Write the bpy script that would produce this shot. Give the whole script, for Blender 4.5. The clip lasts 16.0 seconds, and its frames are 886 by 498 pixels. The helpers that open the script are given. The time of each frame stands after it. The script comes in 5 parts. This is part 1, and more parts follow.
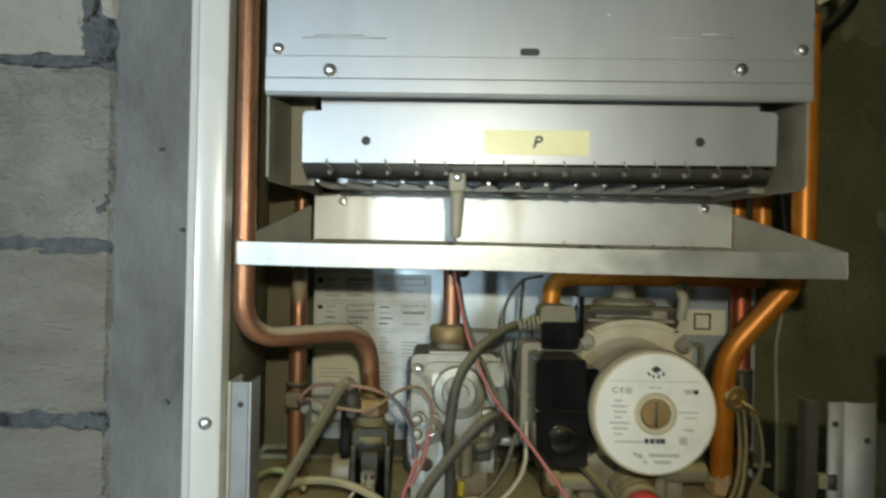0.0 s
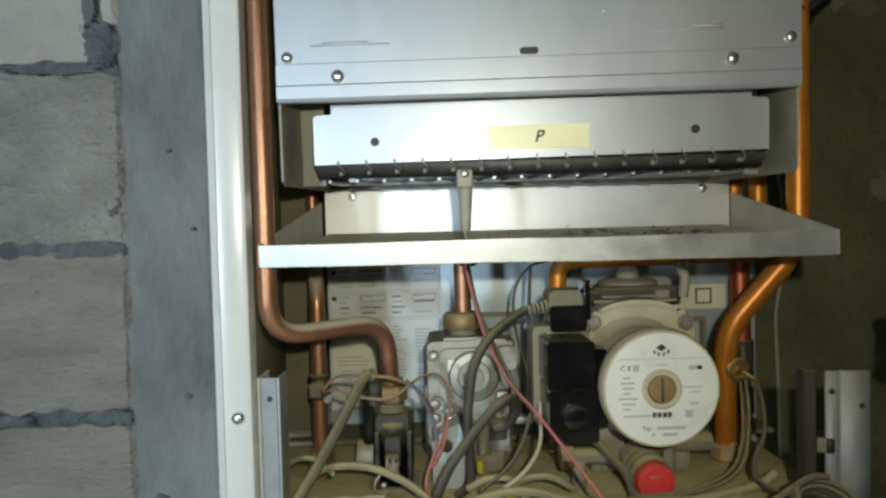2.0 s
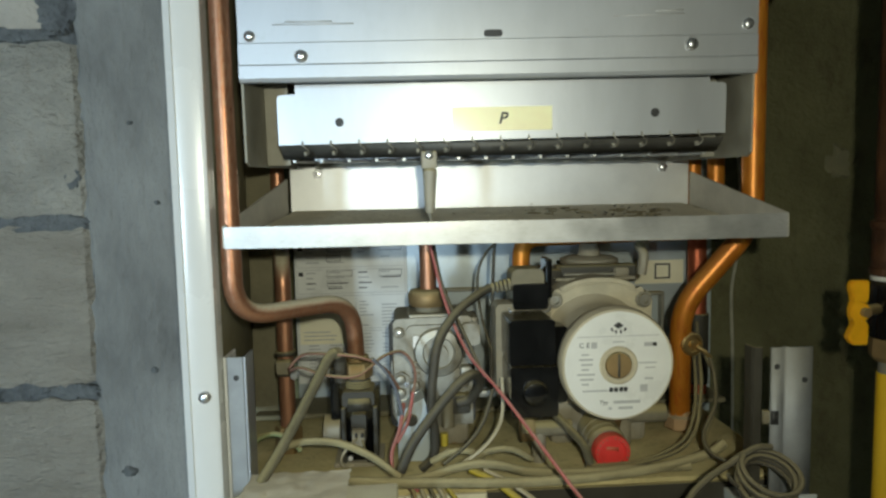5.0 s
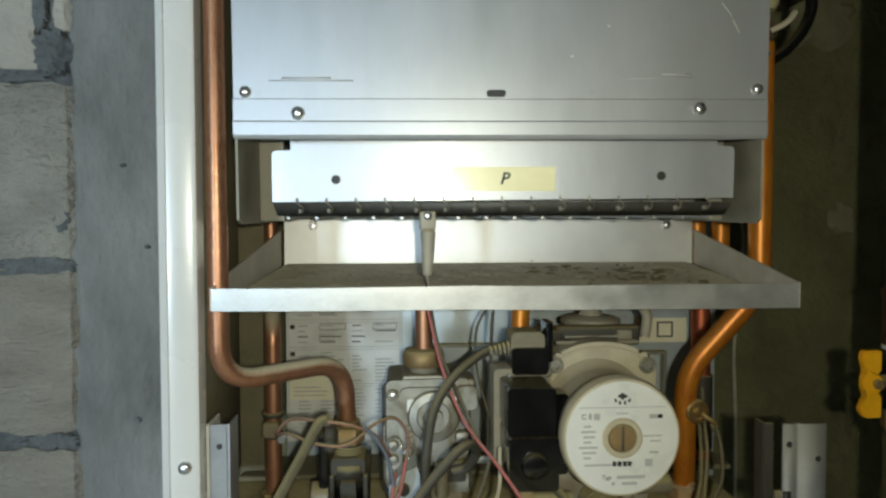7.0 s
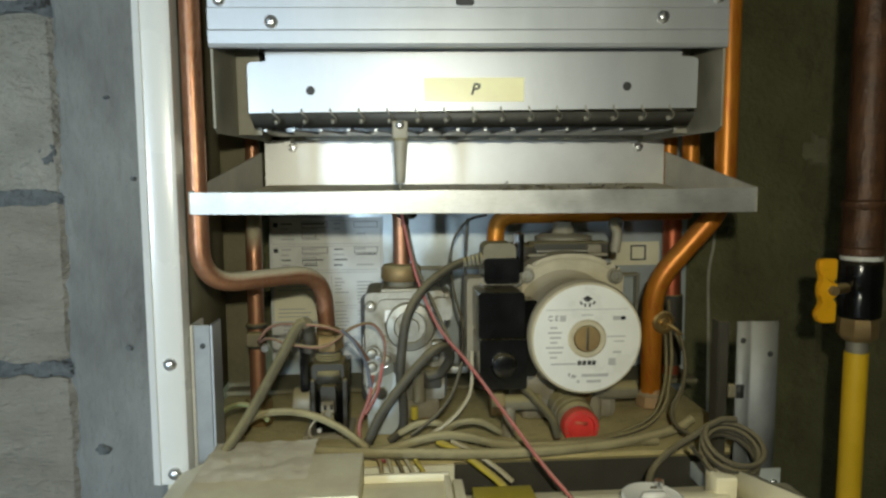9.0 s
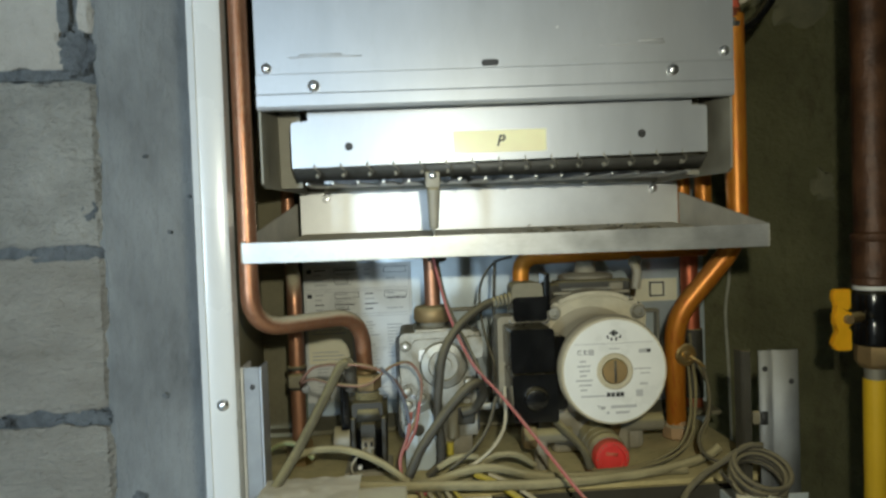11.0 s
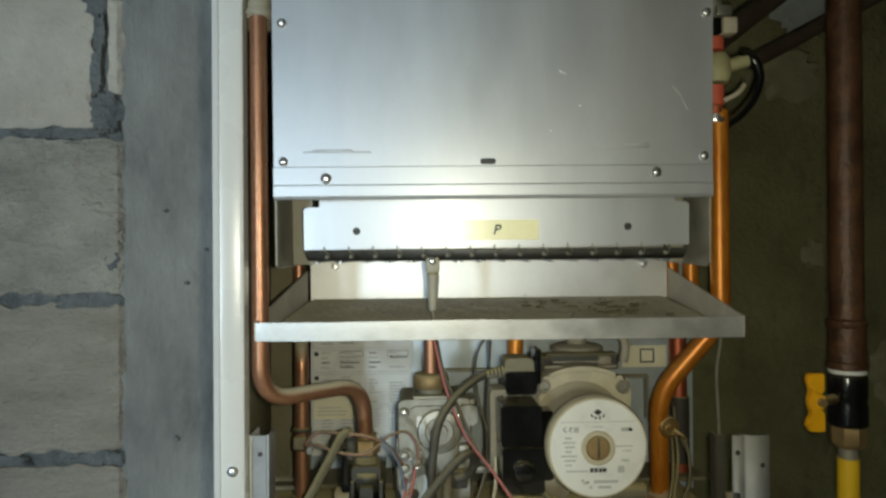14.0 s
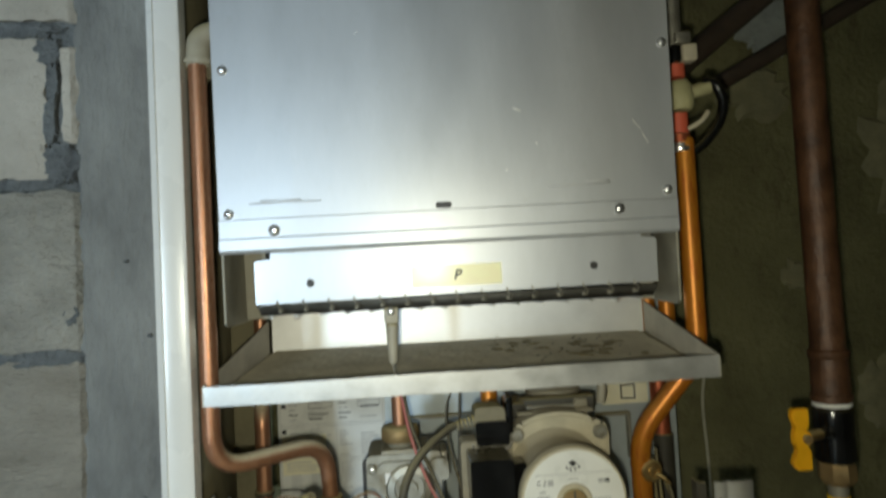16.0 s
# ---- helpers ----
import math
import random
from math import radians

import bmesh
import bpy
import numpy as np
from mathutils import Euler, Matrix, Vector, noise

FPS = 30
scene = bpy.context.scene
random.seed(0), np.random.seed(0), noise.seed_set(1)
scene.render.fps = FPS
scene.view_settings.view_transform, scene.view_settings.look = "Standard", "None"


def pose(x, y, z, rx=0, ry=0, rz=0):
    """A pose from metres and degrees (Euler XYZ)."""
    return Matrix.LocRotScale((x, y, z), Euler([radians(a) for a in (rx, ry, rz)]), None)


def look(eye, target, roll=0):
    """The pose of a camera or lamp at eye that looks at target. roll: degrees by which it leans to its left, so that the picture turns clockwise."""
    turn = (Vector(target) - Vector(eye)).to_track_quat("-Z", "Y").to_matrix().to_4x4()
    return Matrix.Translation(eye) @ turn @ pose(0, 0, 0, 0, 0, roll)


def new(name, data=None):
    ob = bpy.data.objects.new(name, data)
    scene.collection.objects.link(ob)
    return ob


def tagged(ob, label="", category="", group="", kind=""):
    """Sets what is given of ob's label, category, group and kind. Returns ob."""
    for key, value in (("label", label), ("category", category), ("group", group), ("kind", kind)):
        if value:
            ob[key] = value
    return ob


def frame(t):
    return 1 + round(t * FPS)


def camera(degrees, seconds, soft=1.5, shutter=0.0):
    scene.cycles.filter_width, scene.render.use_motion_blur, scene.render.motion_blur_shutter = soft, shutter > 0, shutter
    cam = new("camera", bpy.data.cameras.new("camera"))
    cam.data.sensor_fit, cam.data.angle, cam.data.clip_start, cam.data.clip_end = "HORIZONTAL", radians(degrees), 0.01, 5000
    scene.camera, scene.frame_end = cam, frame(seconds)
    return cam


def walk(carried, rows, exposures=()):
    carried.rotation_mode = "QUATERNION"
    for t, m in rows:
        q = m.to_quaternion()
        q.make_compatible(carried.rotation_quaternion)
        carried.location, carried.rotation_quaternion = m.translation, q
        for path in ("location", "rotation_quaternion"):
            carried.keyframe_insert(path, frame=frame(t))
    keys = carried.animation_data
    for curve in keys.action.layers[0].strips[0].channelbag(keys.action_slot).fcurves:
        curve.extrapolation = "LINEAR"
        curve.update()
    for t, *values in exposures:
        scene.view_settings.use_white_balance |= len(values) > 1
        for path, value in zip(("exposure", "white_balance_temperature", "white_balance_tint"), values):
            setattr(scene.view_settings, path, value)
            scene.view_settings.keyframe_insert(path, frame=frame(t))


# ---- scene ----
cam = camera(68.2, 16.0, soft=2.5, shutter=0.5)
PATH = [
    (0, (0.1021, 0.0161, 1.5101), (0.1233, 2.0160, 1.5161), 1.25),
    (0.5, (0.1340, 0.0010, 1.5000), (0.1239, 2.0008, 1.4753), -0.16),
    (1, (0.1599, 0.0029, 1.4937), (0.0039, 1.9968, 1.4885), -3.81),
    (1.5, (0.1360, 0.0090, 1.5008), (0.1422, 2.0070, 1.4120), -3.65),
    (2, (0.0942, -0.0038, 1.5214), (0.1167, 1.9951, 1.4574), -1.45),
    (2.5, (0.1012, -0.0037, 1.5243), (0.2408, 1.9852, 1.3673), 0.30),
    (3, (0.0982, -0.0077, 1.5224), (0.3015, 1.9725, 1.3288), 1.12),
    (3.2, (0.0951, -0.0068, 1.5174), (0.2700, 1.9808, 1.3801), -0.19),
    (5.3, (0.0993, -0.0116, 1.5325), (0.2038, 1.9783, 1.3608), -1.02),
    (5.5, (0.1003, -0.0166, 1.5325), (0.1654, 1.9794, 1.4251), -0.03),
    (6, (0.0974, -0.0124, 1.5455), (0.1742, 1.9859, 1.5170), -1.33),
    (6.5, (0.0974, 0.0016, 1.5443), (0.2462, 1.9956, 1.5041), 0.40),
    (7, (0.0975, 0.0086, 1.5502), (0.2249, 2.0034, 1.4813), -0.11),
    (7.5, (0.1024, 0.0075, 1.5432), (0.2714, 1.9972, 1.4309), -0.49),
    (8, (0.1081, -0.0049, 1.5113), (0.2710, 1.9766, 1.2942), 0.51),
    (8.5, (0.1081, -0.0129, 1.5094), (0.2294, 1.9752, 1.3286), 0.19),
    (8.7, (0.1121, -0.0108, 1.5153), (0.2574, 1.9748, 1.3253), -0.30),
    (10.8, (0.0941, -0.0339, 1.5128), (0.1896, 1.9627, 1.4451), -1.42),
    (11, (0.0931, -0.0398, 1.5159), (0.2088, 1.9562, 1.4650), -2.01),
    (11.5, (0.0774, -0.0645, 1.5424), (0.1789, 1.9325, 1.5837), -5.02),
    (12, (0.0596, -0.1012, 1.5621), (0.0219, 1.8941, 1.6927), -5.07),
    (12.5, (0.0727, -0.1010, 1.5759), (0.1165, 1.8973, 1.6458), -5.04),
    (13, (0.0797, -0.0770, 1.5805), (0.1615, 1.9203, 1.6440), -3.82),
    (13.5, (0.0887, -0.0821, 1.5725), (0.1764, 1.9152, 1.6299), -0.72),
    (14, (0.1006, -0.0782, 1.5634), (0.1878, 1.9199, 1.5757), -0.42),
    (14.5, (0.1094, -0.0865, 1.5424), (0.1800, 1.9117, 1.4959), -0.43),
    (15, (0.1093, -0.0826, 1.5333), (0.1787, 1.9147, 1.4559), -1.23),
    (15.5, (0.1184, -0.0805, 1.5442), (0.2184, 1.9170, 1.5325), -2.42),
    (16, (0.1268, -0.0560, 1.5808), (0.2447, 1.9388, 1.6650), -3.01),
]
walk(cam, [(t, look(eye, target, roll)) for t, eye, target, roll in PATH],
     [(0.0, 0.05, 6500, 11), (1.2, 0.07, 6450, 10), (2.0, 0.06, 6250, 11), (3.0, 0.07, 6450, 9), (5.5, 0.07, 6250, 9), (6.5, 0.06, 6250, 12), (7.0, -0.02, 6350, 11), (7.5, -0.12, 6400, 10), (8.0, 0.08, 6550, 11), (9.0, 0.09, 6450, 11),
      (11.0, 0.10, 6250, 11), (11.5, 0.10, 6150, 12), (12.5, 0.07, 6150, 10), (13.2, -0.12, 6400, 10), (14.5, -0.14, 6550, 11), (15.2, 0.06, 6450, 10), (15.6, 0.08, 6300, 10), (16.0, -0.04, 6500, 11)])

# ---- world and lights ----
world = bpy.data.worlds.new("world")
scene.world = world
world.use_nodes = True
bg = world.node_tree.nodes["Background"]
sky = world.node_tree.nodes.new("ShaderNodeTexSky")
sky.sky_type, sky.sun_disc, sky.sun_elevation, sky.sun_rotation = "NISHITA", False, radians(35), radians(200)
world.node_tree.links.new(sky.outputs[0], bg.inputs[0])
bg.inputs[1].default_value = 0.08


# the hand torch held over the camera, and the sky's light in the window behind
torch = bpy.data.lights.new("torch", "SPOT")
torch.energy, torch.color, torch.shadow_soft_size, torch.spot_size, torch.spot_blend = 5.35, (0.970, 0.955, 0.735), 0.006, radians(140), 1.0
new("torch", torch).matrix_world = look((0.116, -0.060, 1.560), (0.225, 0.45, 1.490))
window_light = bpy.data.lights.new("window_light", "AREA")
window_light.energy, window_light.color = 42.0, (0.65, 0.85, 1.0)
window_light.shape, window_light.size, window_light.size_y = "RECTANGLE", 0.20, 0.5
new("window_light", window_light).matrix_world = look((-1.06, -2.63, 1.47), (0.0, 0.4, 1.53))


# ---- materials ----
def material(name, color, rough=0.5, metal=0.0, var=0.12, scale=30.0, fine=400.0, bump=0.1, dust=0.0, streak=None,
             spots=0.0, spot_color=(0.05, 0.045, 0.04), spot_scale=60.0, tone=None, coat=0.0, film=0.30, rv=0.08, coat_rough=0.2, vary=0.0, depth=0.0015, dust_color=(0.35, 0.292, 0.135)):
    """A surface with variation at two scales, fine relief, marks of its own and dust that has settled on what faces up."""
    mat = bpy.data.materials.new(name)
    mat.use_nodes = True
    nt = mat.node_tree
    n, l = nt.nodes, nt.links
    b = n["Principled BSDF"]
    b.inputs["Metallic"].default_value = metal
    b.inputs["Coat Weight"].default_value = coat
    b.inputs["Coat Roughness"].default_value = coat_rough
    co = n.new("ShaderNodeTexCoord")
    mp = n.new("ShaderNodeMapping")
    if streak:
        mp.inputs["Scale"].default_value = streak
    l.new(co.outputs["Object"], mp.inputs[0])

    def noise_node(s, detail=6.0, rough_=0.6, vec=None):
        k = n.new("ShaderNodeTexNoise")
        k.inputs["Scale"].default_value, k.inputs["Detail"].default_value, k.inputs["Roughness"].default_value = s, detail, rough_
        l.new((vec or mp).outputs[0], k.inputs["Vector"])
        return k

    def ramp(src, lo, hi, a=0.0, c=1.0):
        m = n.new("ShaderNodeMapRange")
        m.inputs[1].default_value, m.inputs[2].default_value, m.inputs[3].default_value, m.inputs[4].default_value = lo, hi, a, c
        l.new(src, m.inputs[0])
        return m.outputs[0]

    def mix(fac, a, c):
        m = n.new("ShaderNodeMix")
        m.data_type = "RGBA"
        l.new(fac, m.inputs[0])
        for value, socket in ((a, m.inputs[6]), (c, m.inputs[7])):
            if isinstance(value, tuple):
                socket.default_value = (*value, 1)
            else:
                l.new(value, socket)
        return m.outputs[2]

    big, small = noise_node(scale), noise_node(fine, 4.0)
    other = tone or tuple(min(1, c * (1 + 2.2 * var)) for c in color)
    darker = tuple(c * (1 - 1.6 * var) for c in color)
    base = mix(ramp(big.outputs[0], 0.3, 0.7), darker, other)
    base = mix(ramp(small.outputs[0], 0.35, 0.75, 0, 0.5), base, color)
    if spots:
        sp = noise_node(spot_scale, 8.0, 0.7, co)
        base = mix(ramp(sp.outputs[0], 0.62 - 0.1 * spots, 0.72, 0, min(1, spots)), base, spot_color)
    r = ramp(big.outputs[0], 0.3, 0.7, max(0.03, rough - rv), min(1, rough + rv))
    if dust:
        geo = n.new("ShaderNodeNewGeometry")
        sep = n.new("ShaderNodeSeparateXYZ")
        l.new(geo.outputs["Normal"], sep.inputs[0])
        up = ramp(sep.outputs[2], 0.15, 0.7)
        grit = noise_node(90.0, 6.0, 0.7, co)
        patch = ramp(grit.outputs[0], 0.28, 0.55, 0.45, 1.0)
        m1 = n.new("ShaderNodeMath")
        m1.operation = "MULTIPLY"
        l.new(up, m1.inputs[0]), l.new(patch, m1.inputs[1])
        m2 = n.new("ShaderNodeMath")
        m2.operation, m2.use_clamp = "MULTIPLY_ADD", True
        l.new(m1.outputs[0], m2.inputs[0])
        m2.inputs[1].default_value = min(1.0, dust)
        veil = ramp(grit.outputs[0], 0.35, 0.7, 0.0, film * dust)
        l.new(veil, m2.inputs[2])
        base = mix(m2.outputs[0], base, dust_color)
        mm = n.new("ShaderNodeMath")
        mm.operation = "MULTIPLY_ADD"
        l.new(m2.outputs[0], mm.inputs[0])
        mm.inputs[1].default_value = -metal
        mm.inputs[2].default_value = metal
        l.new(mm.outputs[0], b.inputs["Metallic"])
        rr = n.new("ShaderNodeMath")
        rr.operation, rr.use_clamp = "MULTIPLY_ADD", True
        l.new(m2.outputs[0], rr.inputs[0])
        rr.inputs[1].default_value = 0.55
        l.new(r, rr.inputs[2])
        r = rr.outputs[0]
    if vary:
        info = n.new("ShaderNodeObjectInfo")
        shade = n.new("ShaderNodeMix")
        shade.data_type, shade.blend_type = "RGBA", "MULTIPLY"
        shade.inputs[0].default_value = 1.0
        tones = n.new("ShaderNodeValToRGB")
        tones.color_ramp.elements[0].color = (1 - vary, 1 - 0.9 * vary, 1 - 0.75 * vary, 1)
        tones.color_ramp.elements[1].color = (1, 1, 1, 1)
        l.new(info.outputs["Random"], tones.inputs[0])
        l.new(base, shade.inputs[6]), l.new(tones.outputs[0], shade.inputs[7])
        base = shade.outputs[2]
    l.new(base, b.inputs["Base Color"])
    l.new(r, b.inputs["Roughness"])
    if bump:
        bp = n.new("ShaderNodeBump")
        bp.inputs["Strength"].default_value, bp.inputs["Distance"].default_value = min(1, bump), depth
        mixed = n.new("ShaderNodeMath")
        mixed.operation = "ADD"
        l.new(big.outputs[0], mixed.inputs[0]), l.new(small.outputs[0], mixed.inputs[1])
        l.new(mixed.outputs[0], bp.inputs["Height"])
        l.new(bp.outputs[0], b.inputs["Normal"])
    return mat


M = dict(
    steel=material("galvanised_steel", (0.44, 0.455, 0.475), 0.42, 0.50, 0.05, 26, 420, 0.05, rv=0.04, streak=(1, 1, 0.3), spots=0.55, spot_color=(0.41, 0.415, 0.42), spot_scale=34, coat=0.22, coat_rough=0.20),
    tray=material("aluminised_steel", (0.47, 0.475, 0.47), 0.40, 0.75, 0.12, 45, 420, 0.06, dust=0.9, film=0.2, spots=0.8, spot_color=(0.30, 0.285, 0.25), spot_scale=38),
    dusty_steel=material("dusty_steel", (0.30, 0.29, 0.25), 0.55, 0.5, 0.12, 50, 400, 0.1, dust=1.0),
    bright=material("bright_steel", (0.72, 0.72, 0.72), 0.30, 0.95, 0.05, 60, 500, 0.04),
    cast=material("die_cast_aluminium", (0.35, 0.34, 0.30), 0.36, 0.85, 0.2, 60, 600, 0.14, dust=0.85, film=0.55, dust_color=(0.27, 0.24, 0.155), spots=0.8, spot_color=(0.14, 0.125, 0.09), spot_scale=70),
    cast_dusty=material("dusty_cast_iron", (0.25, 0.22, 0.16), 0.65, 0.2, 0.2, 60, 500, 0.3, dust=1.0, film=0.6, dust_color=(0.37, 0.33, 0.23)),
    copper=material("copper", (0.42, 0.16, 0.078), 0.33, 0.92, 0.2, 25, 300, 0.04, dust=1.2, film=0.3, dust_color=(0.46, 0.41, 0.28), tone=(0.56, 0.25, 0.14), streak=(1, 1, 0.3), spots=0.4, spot_color=(0.20, 0.09, 0.05), spot_scale=30),
    lacquer=material("lacquered_copper", (0.66, 0.20, 0.014), 0.40, 0.42, 0.25, 28, 300, 0.05, dust=0.35, film=0.15, tone=(0.76, 0.31, 0.03), streak=(1, 1, 0.35), spots=1.0, spot_color=(0.44, 0.070, 0.012), spot_scale=14),
    redcopper=material("tarnished_copper", (0.52, 0.12, 0.06), 0.4, 0.9, 0.15, 30, 300, 0.05, dust=0.8),
    dusty_copper=material("dusty_copper", (0.42, 0.25, 0.12), 0.55, 0.4, 0.25, 40, 400, 0.1, dust=1.0, film=0.5, dust_color=(0.42, 0.35, 0.22)),
    brass=material("brass", (0.60, 0.42, 0.18), 0.32, 1.0, 0.1, 60, 500, 0.06, dust=0.6),
    old_brass=material("dusty_brass", (0.32, 0.215, 0.10), 0.52, 0.75, 0.15, 60, 400, 0.1, dust=0.9),
    white=material("white_enamel", (0.73, 0.735, 0.72), 0.28, 0.0, 0.015, 12, 200, 0.02, spots=0.1, spot_color=(0.6, 0.58, 0.5), coat=0.2),
    cement=material("grey_cement", (0.375, 0.365, 0.335), 0.9, 0.0, 0.30, 11, 90, 1.0, depth=0.005, streak=(1, 1, 0.45), tone=(0.47, 0.46, 0.42), spots=0.9, spot_color=(0.26, 0.26, 0.245), spot_scale=48),
    mortar=material("grey_mortar", (0.28, 0.285, 0.285), 0.95, 0.0, 0.35, 34, 160, 1.0, depth=0.008, tone=(0.33, 0.34, 0.325), spots=0.8, spot_color=(0.14, 0.145, 0.145), spot_scale=40),
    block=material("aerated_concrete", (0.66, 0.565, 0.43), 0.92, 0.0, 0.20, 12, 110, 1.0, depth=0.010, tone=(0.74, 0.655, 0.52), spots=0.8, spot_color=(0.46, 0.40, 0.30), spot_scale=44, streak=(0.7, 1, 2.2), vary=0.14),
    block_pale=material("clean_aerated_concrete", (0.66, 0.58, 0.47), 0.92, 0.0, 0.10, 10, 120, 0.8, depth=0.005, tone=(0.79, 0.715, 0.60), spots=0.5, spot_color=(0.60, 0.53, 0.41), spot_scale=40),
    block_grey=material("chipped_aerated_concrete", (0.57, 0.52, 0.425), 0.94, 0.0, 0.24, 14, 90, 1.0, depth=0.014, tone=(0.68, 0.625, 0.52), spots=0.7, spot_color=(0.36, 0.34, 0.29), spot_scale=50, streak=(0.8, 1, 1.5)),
    render_brown=material("earth_coloured_render", (0.168, 0.158, 0.070), 0.95, 0.0, 0.25, 9, 140, 1.0, depth=0.004, tone=(0.225, 0.212, 0.105), spots=0.8, spot_color=(0.095, 0.083, 0.040), spot_scale=30),
    patch=material("light_plaster_patch", (0.215, 0.20, 0.115), 0.95, 0.0, 0.15, 40, 240, 0.6),
    pale_patch=material("pale_plaster_patch", (0.33, 0.36, 0.34), 0.95, 0.0, 0.2, 25, 200, 0.8, tone=(0.40, 0.43, 0.41), spots=0.6, spot_color=(0.22, 0.23, 0.19), spot_scale=40),
    plain=material("room_plaster", (0.82, 0.81, 0.78), 0.9, 0.0, 0.05, 4, 80, 0.3),
    floor=material("concrete_floor", (0.36, 0.35, 0.33), 0.9, 0.0, 0.15, 6, 120, 0.4),
    blue=material("blue_grey_sheet", (0.55, 0.61, 0.63), 0.32, 0.25, 0.05, 30, 300, 0.02, dust=0.4, film=0.25),
    label=material("white_label_paper", (0.76, 0.76, 0.72), 0.30, 0.0, 0.04, 30, 300, 0.02, spots=0.25, spot_color=(0.55, 0.52, 0.44)),
    cream_label=material("cream_sticker", (0.97, 0.87, 0.50), 0.42, 0.0, 0.05, 50, 300, 0.03, coat=0.3),
    ink=material("black_ink", (0.03, 0.03, 0.03), 0.6, 0.0, 0.05, 50, 300, 0.0),
    grey_ink=material("grey_ink", (0.44, 0.44, 0.43), 0.6, 0.0, 0.05, 50, 300, 0.0),
    black=material("black_plastic", (0.006, 0.006, 0.006), 0.16, 0.0, 0.2, 50, 500, 0.02, dust=0.25, film=0.0),
    dark=material("dusty_black_plastic", (0.028, 0.027, 0.024), 0.55, 0.0, 0.2, 60, 500, 0.1, dust=0.85, film=0.15),
    grey=material("dusty_grey_plastic", (0.16, 0.145, 0.11), 0.7, 0.0, 0.2, 70, 500, 0.15, dust=1.0, film=0.5),
    beige=material("pump_housing_paint", (0.50, 0.445, 0.31), 0.55, 0.0, 0.14, 34, 260, 0.15, spots=0.5, spot_color=(0.30, 0.25, 0.15), spot_scale=36, dust=0.9, dust_color=(0.40, 0.35, 0.25)),
    red=material("red_plastic", (0.74, 0.045, 0.04), 0.38, 0.0, 0.08, 60, 300, 0.03, dust=0.25),
    orange_red=material("orange_red_plastic", (0.66, 0.11, 0.06), 0.45, 0.0, 0.1, 60, 300, 0.03, dust=0.5),
    yellow=material("yellow_plastic", (0.86, 0.42, 0.01), 0.38, 0.0, 0.06, 60, 300, 0.03),
    hose=material("yellow_pvc_hose", (0.80, 0.50, 0.02), 0.42, 0.0, 0.06, 20, 200, 0.08, spots=0.2, spot_color=(0.5, 0.33, 0.03)),
    rust=material("rusty_brown_steel", (0.085, 0.040, 0.021), 0.45, 0.2, 0.4, 45, 260, 0.6, tone=(0.165, 0.076, 0.035), spots=0.8, spot_color=(0.035, 0.02, 0.014), spot_scale=50),
    dark_pipe=material("dark_painted_pipe", (0.06, 0.042, 0.03), 0.6, 0.1, 0.2, 35, 260, 0.3),
    cable=material("dusty_grey_cable", (0.070, 0.062, 0.040), 0.85, 0.0, 0.35, 50, 380, 0.5, dust=0.75, film=0.38, dust_color=(0.34, 0.285, 0.135)),
    dark_cable=material("dusty_black_cable", (0.035, 0.032, 0.027), 0.6, 0.0, 0.3, 60, 400, 0.3, dust=0.5, film=0.3, dust_color=(0.33, 0.28, 0.15)),
    red_wire=material("red_wire", (0.42, 0.070, 0.075), 0.55, 0.0, 0.2, 80, 500, 0.05, dust=0.6, film=0.35, dust_color=(0.40, 0.26, 0.20)),
    pink_wire=material("dusty_pink_wire", (0.26, 0.11, 0.09), 0.65, 0.0, 0.2, 80, 500, 0.05, dust=0.8, film=0.5),
    blue_wire=material("blue_grey_wire", (0.12, 0.14, 0.19), 0.6, 0.0, 0.15, 80, 500, 0.05, dust=0.7),
    white_wire=material("off_white_wire", (0.55, 0.50, 0.38), 0.6, 0.0, 0.1, 80, 500, 0.05, dust=0.6),
    yellow_wire=material("yellow_wire", (0.60, 0.48, 0.05), 0.55, 0.0, 0.1, 80, 500, 0.05, dust=0.5),
    green_wire=material("yellow_green_wire", (0.16, 0.19, 0.08), 0.6, 0.0, 0.2, 80, 500, 0.05, dust=0.7),
    pale_cable=material("dusty_pale_cable", (0.42, 0.40, 0.30), 0.7, 0.0, 0.15, 60, 400, 0.05),
    bracket=material("satin_steel", (0.30, 0.315, 0.33), 0.58, 0.35, 0.12, 40, 400, 0.04, rv=0.04, spots=0.6, spot_color=(0.27, 0.275, 0.28), spot_scale=40, dust=0.3),
    grime=material("grimy_panel", (0.21, 0.185, 0.105), 0.8, 0.0, 0.25, 14, 200, 0.3, tone=(0.24, 0.21, 0.125), spots=0.6, spot_color=(0.09, 0.08, 0.045), spot_scale=30),
    # dark tone holds soot and the shade under the burner plate
    soot=material("sooty_shaded_steel", (0.10, 0.098, 0.09), 0.6, 0.5, 0.2, 60, 400, 0.1, dust=0.3),
    plate=material("bright_sheet", (0.78, 0.78, 0.765), 0.48, 0.62, 0.04, 30, 300, 0.02, rv=0.03, spots=0.25, spot_color=(0.70, 0.68, 0.62), spot_scale=40),
    cream=material("cream_plastic", (0.88, 0.82, 0.60), 0.38, 0.0, 0.04, 30, 300, 0.04, dust=0.2, dust_color=(0.55, 0.50, 0.38)),
    dusty_cream=material("dusty_cream_plastic", (0.86, 0.79, 0.60), 0.5, 0.0, 0.12, 40, 300, 0.1, dust=0.35, dust_color=(0.64, 0.57, 0.40)),
